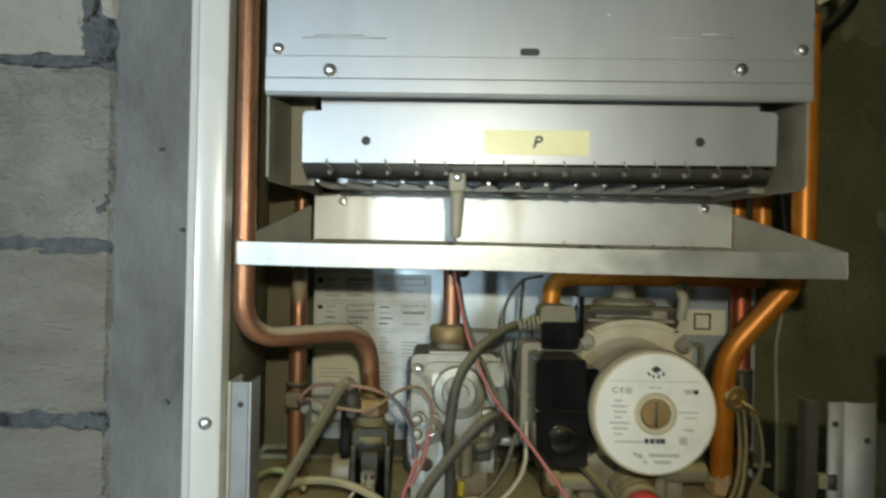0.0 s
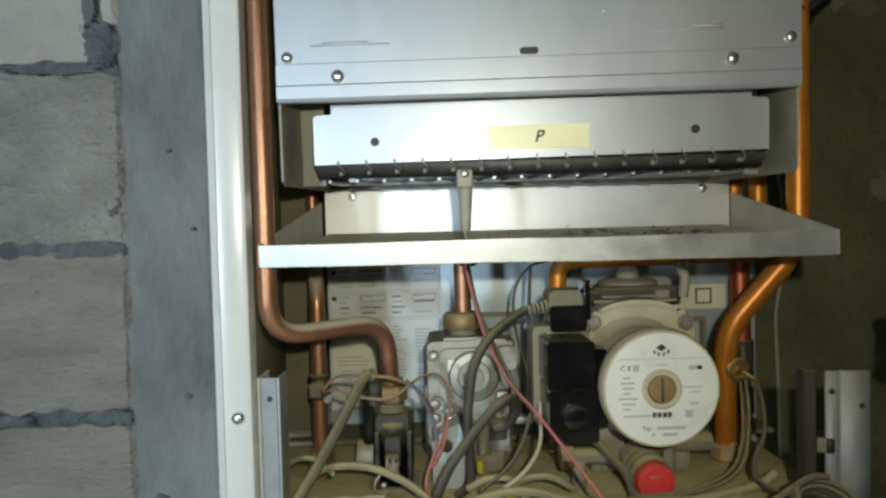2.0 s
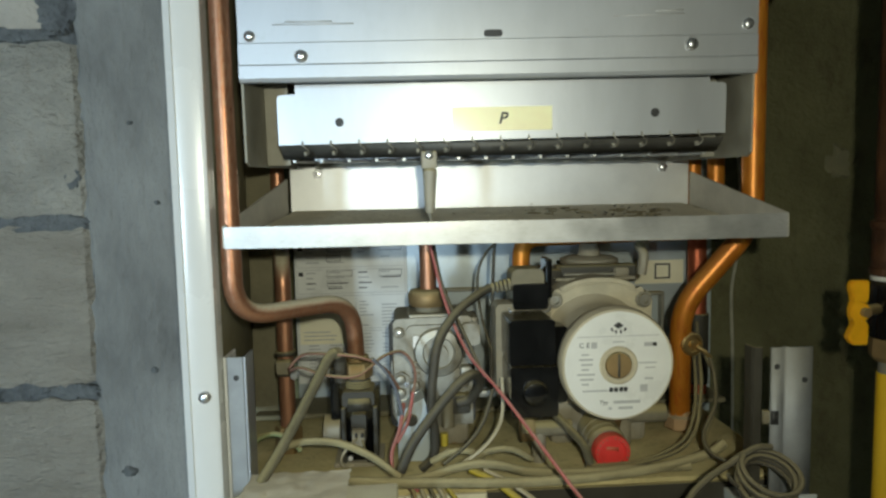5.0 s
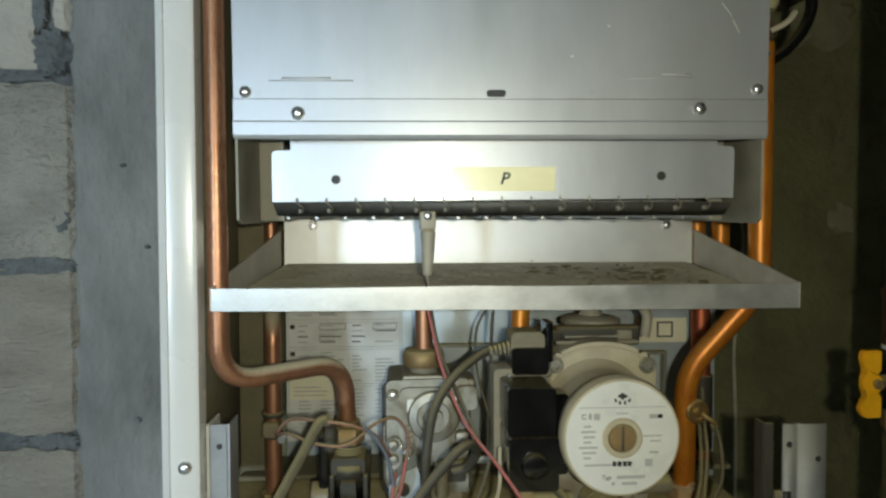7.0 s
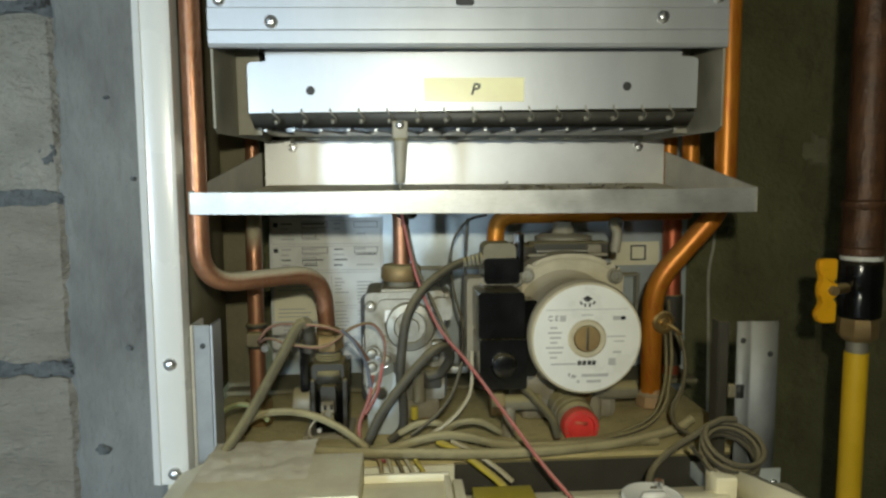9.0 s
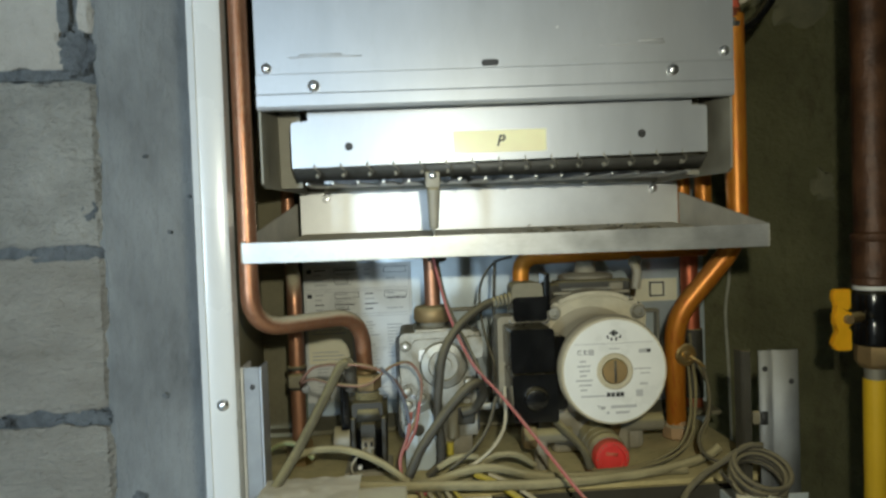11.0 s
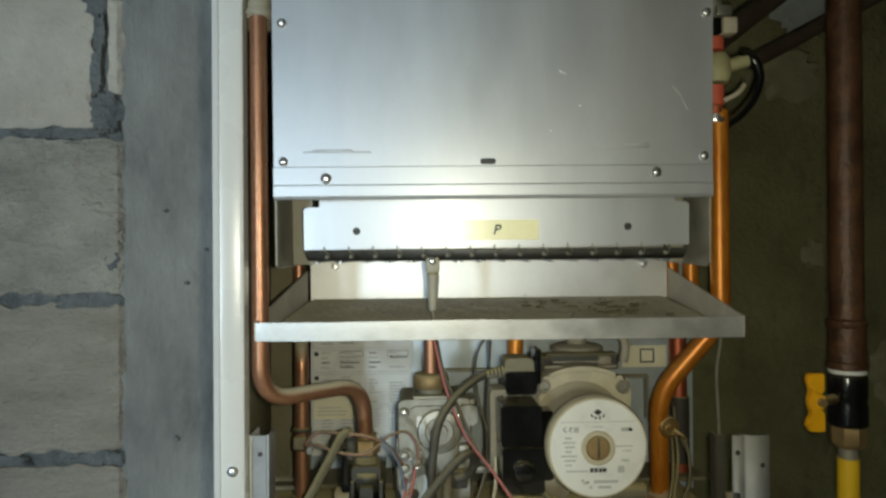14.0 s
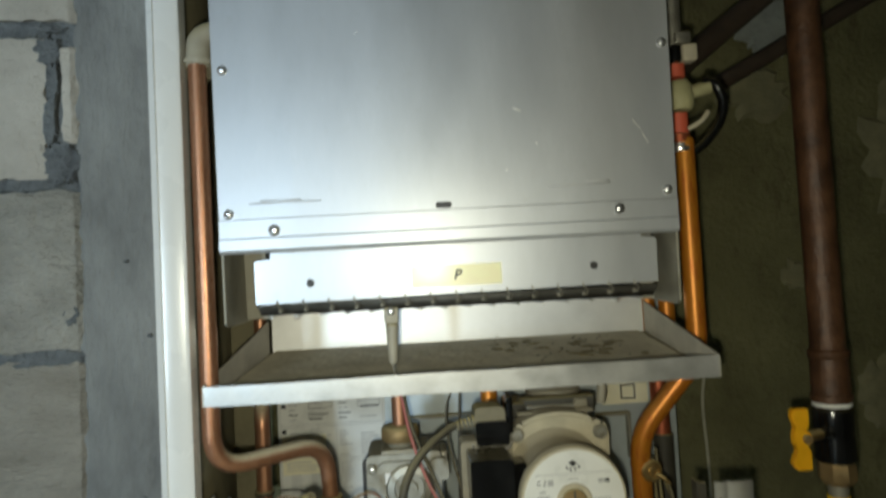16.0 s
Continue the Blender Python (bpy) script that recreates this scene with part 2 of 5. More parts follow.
    ceramic=material("grey_ceramic", (0.36, 0.33, 0.26), 0.5, 0.0, 0.1, 60, 300, 0.05, dust=0.7),
    pale=material("pale_valve_plastic", (0.42, 0.40, 0.22), 0.5, 0.0, 0.12, 60, 300, 0.05, dust=0.6),
    dustbed=material("settled_dust", (0.57, 0.475, 0.215), 0.95, 0.0, 0.22, 30, 260, 0.8, tone=(0.64, 0.54, 0.27), spots=0.7, spot_color=(0.15, 0.12, 0.07), spot_scale=35),
    film=material("pale_plastic_film", (0.86, 0.78, 0.58), 0.6, 0.0, 0.18, 30, 240, 0.3, tone=(0.90, 0.85, 0.71), spots=0.7, spot_color=(0.58, 0.50, 0.34), spot_scale=32, streak=(0.4, 1, 1)),
    tray_dust=material("pale_tray_dust", (0.66, 0.60, 0.45), 1.0, 0.0, 0.14, 25, 300, 0.4, depth=0.001, tone=(0.72, 0.665, 0.52), spots=0.25, spot_color=(0.17, 0.14, 0.09), spot_scale=28),
    scuff=material("scuffed_steel", (0.53, 0.535, 0.54), 0.5, 0.2, 0.1, 60, 500, 0.05),
    litter=material("sooty_litter", (0.30, 0.25, 0.14), 0.95, 0.0, 0.3, 60, 400, 1.0, tone=(0.42, 0.36, 0.23), depth=0.004),
    tray_side=material("dusty_tray_side", (0.56, 0.53, 0.46), 0.6, 0.15, 0.10, 40, 300, 0.2, dust=0.4, dust_color=(0.50, 0.45, 0.34)),
    dust_cable=material("dust_caked_cable", (0.23, 0.20, 0.11), 0.9, 0.0, 0.3, 45, 360, 0.5, dust=0.8, film=0.45, dust_color=(0.44, 0.375, 0.20)),
    foil=material("olive_film", (0.46, 0.38, 0.04), 0.35, 0.0, 0.1, 60, 300, 0.05),
)


# ---- building blocks ----
def part(name, bm, mat, parent=None, label="", smooth=True):
    me = bpy.data.meshes.new(name)
    bmesh.ops.recalc_face_normals(bm, faces=bm.faces[:])
    for e in bm.edges:
        if len(e.link_faces) == 2:
            a, c = sorted(f.calc_area() for f in e.link_faces)
            turn = e.calc_face_angle(0)
            e.smooth = not (turn > radians(38) or (turn > radians(8) and c > 8 * a))
    bm.to_mesh(me)
    bm.free()
    if smooth:
        for p in me.polygons:
            p.use_smooth = True
    me.materials.append(M[mat])
    ob = new(name, me)
    ob.parent = parent
    if label:
        tagged(ob, label)
    return ob


def thing(name, at, label, category, group="", kind=""):
    ob = new(name)
    ob.empty_display_size = 0.02
    ob.location = at
    bpy.context.view_layer.update()
    return tagged(ob, label, category, group, kind)


def under(parent, *obs):
    """Hang parts modelled in world space under a thing or a part."""
    base = Matrix.Translation(parent.location) if parent.parent is None else Matrix.Translation(parent.parent.location)
    for ob in obs:
        ob.parent = parent
        ob.matrix_parent_inverse = base.inverted() if parent.type == "EMPTY" or parent.parent is None else Matrix.Identity(4)
    return obs[0]


def P(name, bm, mat, parent, label="", smooth=True):
    ob = part(name, bm, mat, None, label, smooth)
    under(parent, ob)
    return ob


def box(x0, x1, y0, y1, z0, z1, bevel=0.0, bm=None, seg=2):
    b = bmesh.new()
    r = bmesh.ops.create_cube(b, size=1)
    bmesh.ops.scale(b, vec=(x1 - x0, y1 - y0, z1 - z0), verts=b.verts)
    bmesh.ops.translate(b, vec=((x0 + x1) / 2, (y0 + y1) / 2, (z0 + z1) / 2), verts=b.verts)
    if bevel:
        bmesh.ops.bevel(b, geom=b.edges[:], offset=bevel, segments=seg, affect="EDGES", profile=0.5)
    return join(bm, b) if bm else b


def join(bm, other):
    me = bpy.data.meshes.new("tmp")
    other.to_mesh(me)
    other.free()
    bm.from_mesh(me)
    bpy.data.meshes.remove(me)
    return bm


def lathe(profile, at, axis, seg=28, bm=None):
    """profile: (radius, distance along the axis from at)."""
    b = bmesh.new()
    ax = Vector(axis).normalized()
    q = ax.to_track_quat("Z", "Y")
    rings = []
    for r, h in profile:
        if r < 1e-6:
            rings.append([b.verts.new(Vector(at) + q @ Vector((0, 0, h)))])
        else:
            rings.append([b.verts.new(Vector(at) + q @ Vector((r * math.cos(6.28318 * k / seg), r * math.sin(6.28318 * k / seg), h))) for k in range(seg)])
    for a, c in zip(rings, rings[1:]):
        for k in range(seg):
            j = (k + 1) % seg
            if len(a) == 1 and len(c) == 1:
                continue
            if len(a) == 1:
                b.faces.new((a[0], c[k], c[j]))
            elif len(c) == 1:
                b.faces.new((a[k], c[0], a[j]))
            else:
                b.faces.new((a[k], c[k], c[j], a[j]))
    for ring, first in ((rings[0], True), (rings[-1], False)):
        if len(ring) > 1:
            b.faces.new(ring if first else ring[::-1])
    return join(bm, b) if bm else b


def cyl(at, axis, r, h, seg=24, bevel=0.0, bm=None):
    e = bevel or min(r, h) * 0.08
    return lathe([(r - e, 0), (r, e), (r, h - e), (r - e, h)], at, axis, seg, bm)


def rounded(points, radius, n=7):
    """A polyline with its inner corners rounded by arcs."""
    pts = [Vector(p) for p in points]
    out = [pts[0]]
    for a, p, c in zip(pts, pts[1:], pts[2:]):
        u, v = (a - p), (c - p)
        d = min(radius, u.length * 0.48, v.length * 0.48)
        s, e = p + u.normalized() * d, p + v.normalized() * d
        for k in range(n + 1):
            t = k / n
            out.append(s * (1 - t) ** 2 + p * 2 * t * (1 - t) + e * t * t)
    return out + [pts[-1]]


def smooth_line(points, n=8):
    p = [Vector(q) for q in points]
    p = [2 * p[0] - p[1]] + p + [2 * p[-1] - p[-2]]
    out = []
    for i in range(1, len(p) - 2):
        for k in range(n):
            t = k / n
            out.append(0.5 * (2 * p[i] + (p[i + 1] - p[i - 1]) * t + (2 * p[i - 1] - 5 * p[i] + 4 * p[i + 1] - p[i + 2]) * t * t
                              + (3 * p[i] - p[i - 1] - 3 * p[i + 1] + p[i + 2]) * t ** 3))
    return out + [p[-2]]


def sweep(line, r, seg=14, bm=None):
    b = bmesh.new()
    rings, side = [], None
    for i, p in enumerate(line):
        d = (line[min(i + 1, len(line) - 1)] - line[max(i - 1, 0)]).normalized()
        if side is None:
            side = d.orthogonal().normalized()
        side = (side - d * side.dot(d)).normalized()
        w = d.cross(side)
        rr = r(i / (len(line) - 1)) if callable(r) else r
        rings.append([b.verts.new(p + (side * math.cos(6.28318 * k / seg) + w * math.sin(6.28318 * k / seg)) * rr) for k in range(seg)])
    for a, c in zip(rings, rings[1:]):
        for k in range(seg):
            j = (k + 1) % seg
            b.faces.new((a[k], a[j], c[j], c[k]))
    b.faces.new(rings[0][::-1])
    b.faces.new(rings[-1])
    return join(bm, b) if bm else b


def prism(outline, y0, y1, bm=None):
    """An outline of (x, z) points, from y0 to y1."""
    b = bmesh.new()
    f = [b.verts.new((x, y0, z)) for x, z in outline]
    k = [b.verts.new((x, y1, z)) for x, z in outline]
    b.faces.new(f)
    b.faces.new(k[::-1])
    for i in range(len(f)):
        j = (i + 1) % len(f)
        b.faces.new((f[i], k[i], k[j], f[j]))
    return join(bm, b) if bm else b


def prism_x(outline, x0, x1, bm=None):
    """An outline of (y, z) points, from x0 to x1."""
    b = bmesh.new()
    f = [b.verts.new((x0, y, z)) for y, z in outline]
    k = [b.verts.new((x1, y, z)) for y, z in outline]
    b.faces.new(f)
    b.faces.new(k[::-1])
    for i in range(len(f)):
        j = (i + 1) % len(f)
        b.faces.new((f[i], k[i], k[j], f[j]))
    return join(bm, b) if bm else b


def hexnut(at, axis, r, h, bm=None):
    return lathe([(r * 0.9, 0), (r, h * 0.12), (r, h * 0.88), (r * 0.9, h)], at, axis, 6, bm)


def arc(cx, cz, r, a0, a1, n=6):
    return [(cx + r * math.cos(radians(a0 + (a1 - a0) * k / n)), cz + r * math.sin(radians(a0 + (a1 - a0) * k / n))) for k in range(n + 1)]


def rrect(x0, x1, z0, z1, r, n=5):
    return arc(x1 - r, z1 - r, r, 0, 90, n) + arc(x0 + r, z1 - r, r, 90, 180, n) + arc(x0 + r, z0 + r, r, 180, 270, n) + arc(x1 - r, z0 + r, r, 270, 360, n)


def screw(parent, x, y, z, r=0.0034, mat="bright"):
    """A pan-head screw that faces the room, with a cross slot."""
    head = P("screw", lathe([(r, 0), (r * 1.0, r * 0.25), (r * 0.8, r * 0.62), (r * 0.42, r * 0.8), (0, r * 0.82)], (x, y, z), (0, -1, 0), 18), mat, parent)
    return head


# ---- the room ----
def block_mesh(x0, x1, z0, z1, y, depth, seed, nx=10, nz=8, rag=0.006):
    """A rough block whose face and edges are uneven."""
    b = bmesh.new()
    grid = []
    for j in range(nz + 1):
        row = []
        for i in range(nx + 1):
            u, v = i / nx, j / nz
            x, z = x0 + (x1 - x0) * u, z0 + (z1 - z0) * v
            k = noise.noise(Vector((x * 34, z * 34, seed)))
            k2 = noise.noise(Vector((x * 11, z * 11, seed + 9)))
            k3 = noise.noise(Vector((x * 70, z * 130, seed + 4)))
            yy = y + 0.0026 * k + 0.003 * k2 + 0.0024 * k3
            if i in (0, nx):
                x += rag * noise.noise(Vector((z * 45, seed, 3)))
                yy += 0.0025
            if j in (0, nz):
                z += rag * noise.noise(Vector((x * 38, seed, 7)))
                yy += 0.0025
            yy += 0.011 * max(0.0, min(1.0, (x + 0.276) / 0.010))
            row.append(b.verts.new((x, yy, z)))
        grid.append(row)
    for j in range(nz):
        for i in range(nx):
            b.faces.new((grid[j][i], grid[j][i + 1], grid[j + 1][i + 1], grid[j + 1][i]))
    rim = grid[0] + [r[-1] for r in grid[1:]] + grid[-1][-2::-1] + [r[0] for r in grid[-2:0:-1]]
    back = [b.verts.new((v.co.x, y + depth, v.co.z)) for v in rim]
    for i in range(len(rim)):
        j = (i + 1) % len(rim)
        b.faces.new((rim[j], rim[i], back[i], back[j]))
    return b


def blob_mesh(cx, cz, rx, rz, y, seed, depth=0.006, n=30, rings=4, rough=0.3):
    """A flat smear with an uneven outline, thicker in the middle."""
    b = bmesh.new()
    mid = b.verts.new((cx, y, cz))
    prev = None
    for k in range(1, rings + 1):
        f = k / rings
        ring = []
        for i in range(n):
            a = 6.28318 * i / n
            w = 1 + rough * (noise.noise(Vector((math.cos(a) * 2.2, math.sin(a) * 2.2, seed))) + 0.6 * noise.noise(Vector((math.cos(a) * 7, math.sin(a) * 7, seed))))
            x, z = cx + rx * f * w * math.cos(a), cz + rz * f * w * math.sin(a)
            ring.append(b.verts.new((x, y + (depth if k == rings else 0.0) + 0.0018 * noise.noise(Vector((x * 60, z * 60, seed))), z)))
        for i in range(n):
            j = (i + 1) % n
            b.faces.new((mid, ring[i], ring[j]) if prev is None else (prev[i], ring[i], ring[j], prev[j]))
        prev = ring
    return b


def structure(name, bm, mat, label, smooth=True):
    return tagged(part(name, bm, mat, None, "", smooth), label, name.split("_")[0], "", "structure")


WALL = 0.775
RIGHT, LEFT, REAR = 0.95, -1.45, -0.95


def sheet(x0, x1, z0, z1, y, depth, nx, nz, amp, seed, rag=0.0):
    b = bmesh.new()
    rows = [[b.verts.new((x0 + (x1 - x0) * i / nx, y + amp * noise.noise(Vector((i * 0.5, j * 0.5, seed))), z0 + (z1 - z0) * j / nz)) for i in range(nx + 1)] for j in range(nz + 1)]
    for j in range(nz):
        for i in range(nx):
            b.faces.new((rows[j][i], rows[j][i + 1], rows[j + 1][i + 1], rows[j + 1][i]))
    if rag:
        for r in rows:
            z = r[0].co.z
            r[0].co.x += rag * (1.2 * noise.noise(Vector((z * 14, 2, seed))) + noise.noise(Vector((z * 34, 4, seed))) + 0.7 * noise.noise(Vector((z * 95, 5, seed))))
            r[0].co.y += 0.004
    rim = rows[0] + [r[-1] for r in rows[1:]] + rows[-1][-2::-1] + [r[0] for r in rows[-2:0:-1]]
    back = [b.verts.new((v.co.x, y + depth, v.co.z)) for v in rim]
    for i in range(len(rim)):
        j = (i + 1) % len(rim)
        b.faces.new((rim[j], rim[i], back[i], back[j]))
    b.faces.new(back)
    return b


wall_back = structure("wall_back", sheet(LEFT, -0.125, 0, 2.6, WALL + 0.0036, 0.16, 160, 320, 0.0022, 8), "mortar", "grey mortar bed between aerated concrete blocks")
wall_render = structure("wall_render", sheet(-0.125, RIGHT, 0, 2.6, WALL, 0.16, 40, 100, 0.004, 4), "render_brown", "earth-coloured rendered wall, uneven and unpainted")
pier = structure("wall_pier", sheet(-0.2705, -0.125, 0, 2.6, WALL - 0.0045, 0.02, 30, 420, 0.0016, 2, 0.0075), "cement", "smooth grey cement band beside the block wall")
structure("wall_right", box(RIGHT, RIGHT + 0.12, REAR, WALL + 0.16, 0, 2.6), "render_brown", "earth-coloured rendered side wall", False)
structure("wall_left", box(LEFT - 0.12, LEFT, REAR, WALL + 0.16, 0, 2.6), "plain", "plain plastered side wall", False)
structure("floor", box(-3.2, 2.0, -2.9, WALL + 0.16, -0.12, 0), "floor", "bare grey concrete floor", False)
structure("ceiling", box(-3.2, 2.0, -2.9, WALL + 0.16, 2.6, 2.72), "plain", "plain plastered ceiling", False)
# unseen rear wall added so its doorway edge shades the right from the window
rear = box(-0.37, RIGHT + 0.12, REAR - 0.12, REAR, 0, 2.6)
box(LEFT - 0.12, -1.2, REAR - 0.12, REAR, 0, 2.6, bm=rear)
box(-1.2, -0.37, REAR - 0.12, REAR, 2.1, 2.6, bm=rear)
structure("wall_rear", rear, "plain", "plain unseen wall added so its doorway limits the window light", False)
far = box(-3.2, -1.20, -2.78, -2.66, 0, 2.6)
box(-0.92, 2.0, -2.78, -2.66, 0, 2.6, bm=far)
box(-1.20, -0.92, -2.78, -2.66, 0, 1.15, bm=far)
box(-1.20, -0.92, -2.78, -2.66, 1.80, 2.6, bm=far)
structure("wall_far", far, "plain", "plain plastered wall with a window opening", False)
sides = box(-3.2, -3.1, -2.66, REAR - 0.12, 0, 2.6)
box(1.9, 2.0, -2.66, REAR - 0.12, 0, 2.6, bm=sides)
box(-3.1, LEFT - 0.12, REAR - 0.12, REAR, 0, 2.6, bm=sides)
box(RIGHT + 0.12, 1.9, REAR - 0.12, REAR, 0, 2.6, bm=sides)
structure("wall_sides", sides, "plain", "plain plastered side walls of the far room", False)

# aerated concrete blocks, course by course
EDGE = -0.2600
courses = [(0.695, 0.890, (-1.0, -0.55)), (0.900, 1.092, (-0.8, -0.36)), (1.104, 1.296, (-0.95, -0.52)), (1.314, 1.501, (-1.1, -0.60)), (1.514, 1.712, (-0.98, -0.437)),
           (1.726, 1.903, (-0.86, -0.296)), (1.926, 2.12, (-0.95, -0.425)), (2.134, 2.33, (-0.8, -0.5))]
for n_, (z0, z1, cuts) in enumerate(courses):
    xs = [LEFT + 0.01, *cuts, EDGE]
    for k, (a, c) in enumerate(zip(xs, xs[1:])):
        gap = 0.010 if k else 0.0
        if c - a < 0.05:
            bm = block_mesh(a + 0.008, c, z0 + 0.044, z1 - 0.012, WALL - 0.0045, 0.03, n_ * 7 + k, 12, 40, 0.005)
        else:
            near = a > -0.9
            bm = block_mesh(a + gap * 0.6, c - (0.010 if n_ == 5 and k == 1 else 0.0), z0, z1, WALL - 0.004, 0.03, n_ * 7 + k, 64 if near else 8, 34 if near else 6, 0.009)
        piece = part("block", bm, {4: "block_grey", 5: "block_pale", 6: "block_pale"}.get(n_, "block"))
        piece.parent = wall_back
# squeezed-out mortar over the joints
for cx, cz, rx, rz, s in ((-0.290, 1.746, 0.024, 0.027, 3), (-0.304, 1.886, 0.017, 0.018, 1), (-0.299, 1.845, 0.008, 0.030, 14), (-0.303, 1.795, 0.008, 0.032, 15), (-0.40, 1.914, 0.12, 0.012, 4),
                          (-0.31, 1.506, 0.05, 0.011, 5), (-0.284, 1.560, 0.010, 0.016, 16), (-0.44, 1.305, 0.06, 0.009, 9), (-0.30, 1.307, 0.035, 0.010, 17), (-0.345, 1.719, 0.06, 0.008, 18)):
    smear = part("mortar_smear", blob_mesh(cx, cz, rx, rz, WALL - 0.0046, s, 0.005, rough=0.36, n=60, rings=8), "mortar")
    smear.parent = wall_back
for cx, cz, rx, rz, s in ((0.632, 1.558, 0.016, 0.022, 21), (0.60, 1.80, 0.05, 0.04, 22), (0.74, 1.40, 0.03, 0.05, 23), (0.80, 1.72, 0.06, 0.10, 24)):
    smear = part("plaster_patch", blob_mesh(cx, cz, rx, rz, WALL - 0.006, s, 0.008, rough=0.5), "patch")
    smear.parent = wall_render
for x, z, r in ((-0.203, 1.330, 0.0045), (-0.239, 1.207, 0.008), (-0.19, 1.528, 0.003), (-0.215, 1.62, 0.003), (-0.165, 1.57, 0.003)):
    spot = part("pit", blob_mesh(x, z, r * 1.5, r, WALL - 0.0085, x * 99, 0.006, 12, 2), "mortar")
    spot.parent = pier


# ---- casing of the boiler ----
casing = thing("boiler_casing", (-0.04, 0.54, 1.33), "white enamelled boiler casing with its front removed, on the wall", "boiler casing")
prof = [(-0.0483, 0.430), (-0.0483, 0.4125), (-0.0435, 0.4105), (-0.0432, 0.4118), (-0.0285, 0.4118), (-0.0262, 0.4135), (-0.0262, 0.428), (-0.0275, 0.428),
        (-0.0275, 0.4145), (-0.0290, 0.4132), (-0.0465, 0.4140), (-0.0468, 0.430)]
b = bmesh.new()
lo = [b.verts.new((x, y, 1.3235)) for x, y in prof]
hi = [b.verts.new((x, y, 2.12)) for x, y in prof]
b.faces.new(lo), b.faces.new(hi[::-1])
for i in range(len(prof)):
    j = (i + 1) % len(prof)
    b.faces.new((lo[i], lo[j], hi[j], hi[i]))
flange = P("front_flange", b, "white", casing)
for z in (1.4035, 1.3308):
    screw(casing, -0.0345, 0.4118, z, 0.0042)
P("side_panel", box(-0.0495, -0.0475, 0.430, WALL - 0.006, 1.335, 2.12), "grime", casing, "grimy inner face of the side panel")
back = P("back_panel", box(-0.0130, 0.409, 0.638, 0.648, 1.30, 1.62, 0.001), "blue", casing, "blue-grey painted back panel")
P("rear_ledge", box(-0.046, 0.40, 0.585, 0.6375, 1.3262, 1.331, 0.002), "grime", casing)
P("rear_flange", box(-0.0472, -0.0135, 0.600, 0.603, 1.326, 1.66, 0.0006), "grime", casing, "grimy rear flange of the casing")
P("spacer", box(0.02, 0.37, 0.648, WALL - 0.004, 1.50, 1.60), "dusty_steel", casing)
P("bottom_panel", box(-0.046, 0.372, 0.4335, 0.640, 1.312, 1.3255, 0.001), "dustbed", casing, "sheet-metal bottom panel under thick dust")
P("bottom_edge", box(0.150, 0.358, 0.4300, 0.4333, 1.298, 1.3225, 0.0005), "dark", casing, "black rubber strip along the front edge")
P("bottom_lip", box(-0.046, 0.150, 0.4300, 0.4333, 1.300, 1.3215, 0.0005), "dusty_cream", casing)
# brackets that carried the front
lb = P("bracket", box(-0.0235, -0.0125, 0.424, 0.4255, 1.322, 1.426, 0.0004), "bracket", casing, "bright steel angle bracket")
P("bracket_side", box(-0.0255, -0.0236, 0.4245, 0.450, 1.322, 1.426, 0.0004), "white", lb)
P("bracket_fold", box(-0.0124, -0.0108, 0.4245, 0.446, 1.322, 1.426, 0.0004), "steel", lb)
P("hole", lathe([(0.0019, 0), (0.0019, 0.0004), (0, 0.0005)], (-0.0172, 0.4241, 1.412), (0, -1, 0), 14), "ink", lb)
rb = thing("steel_bracket", (0.35, 0.40, 1.306), "bright steel bracket with screw holes beside the boiler", "bracket")
prof = [(0.3368, 0.4010), (0.3445, 0.4), (0.3455, 0.4022), (0.3480, 0.4022), (0.3490, 0.4), (0.3645, 0.4005), (0.3645, 0.4025), (0.3495, 0.4020), (0.3485, 0.4042), (0.3450, 0.4042), (0.3440, 0.4020), (0.3368, 0.4030)]
b = bmesh.new()
lo = [b.verts.new((x, y, 1.318)) for x, y in prof]
hi = [b.verts.new((x, y, 1.4255)) for x, y in prof]
b.faces.new(lo), b.faces.new(hi[::-1])
for i in range(len(prof)):
    j = (i + 1) % len(prof)
    b.faces.new((lo[i], lo[j], hi[j], hi[i]))
P("bracket_plate", b, "bracket", rb)
P("bracket_web", box(0.3265, 0.3322, 0.4040, 0.4060, 1.318, 1.4255, 0.0003), "dark", rb, "dark inner flange")
P("bracket_web", box(0.3262, 0.3274, 0.4062, 0.4160, 1.318, 1.4255, 0.0003), "dark", rb)
P("bracket_foot", box(0.3205, 0.372, 0.4030, 0.4440, 1.306, 1.3178, 0.0006), "blue", rb)
P("notch", box(0.3368, 0.3412, 0.3992, 0.4009, 1.374, 1.383), "ink", rb)
P("bracket_tab", box(0.3322, 0.3366, 0.4012, 0.4038, 1.374, 1.383, 0.0004), "grey", rb, "dusty bent tab")
for x, z in ((0.3400, 1.413), (0.3590, 1.4035)):
    P("hole", lathe([(0.0019, 0), (0.0019, 0.0004), (0, 0.0005)], (x, 0.4001, z), (0, -1, 0), 14), "ink", rb)
P("tab", box(0.3540, 0.3690, 0.3985, 0.4000, 1.3060, 1.3250, 0.0005), "blue", rb)
screw(rb, 0.3640, 0.3985, 1.3150, 0.0025)

# rating sheet and warning sticker on the back panel
plate = thing("rating_label", (0.06, 0.6375, 1.36), "white printed data sheet stuck on the back panel", "label")
P("paper", box(-0.012, 0.098, 0.6368, 0.6379, 1.345, 1.487), "label", plate, "", False)
random.seed(5)


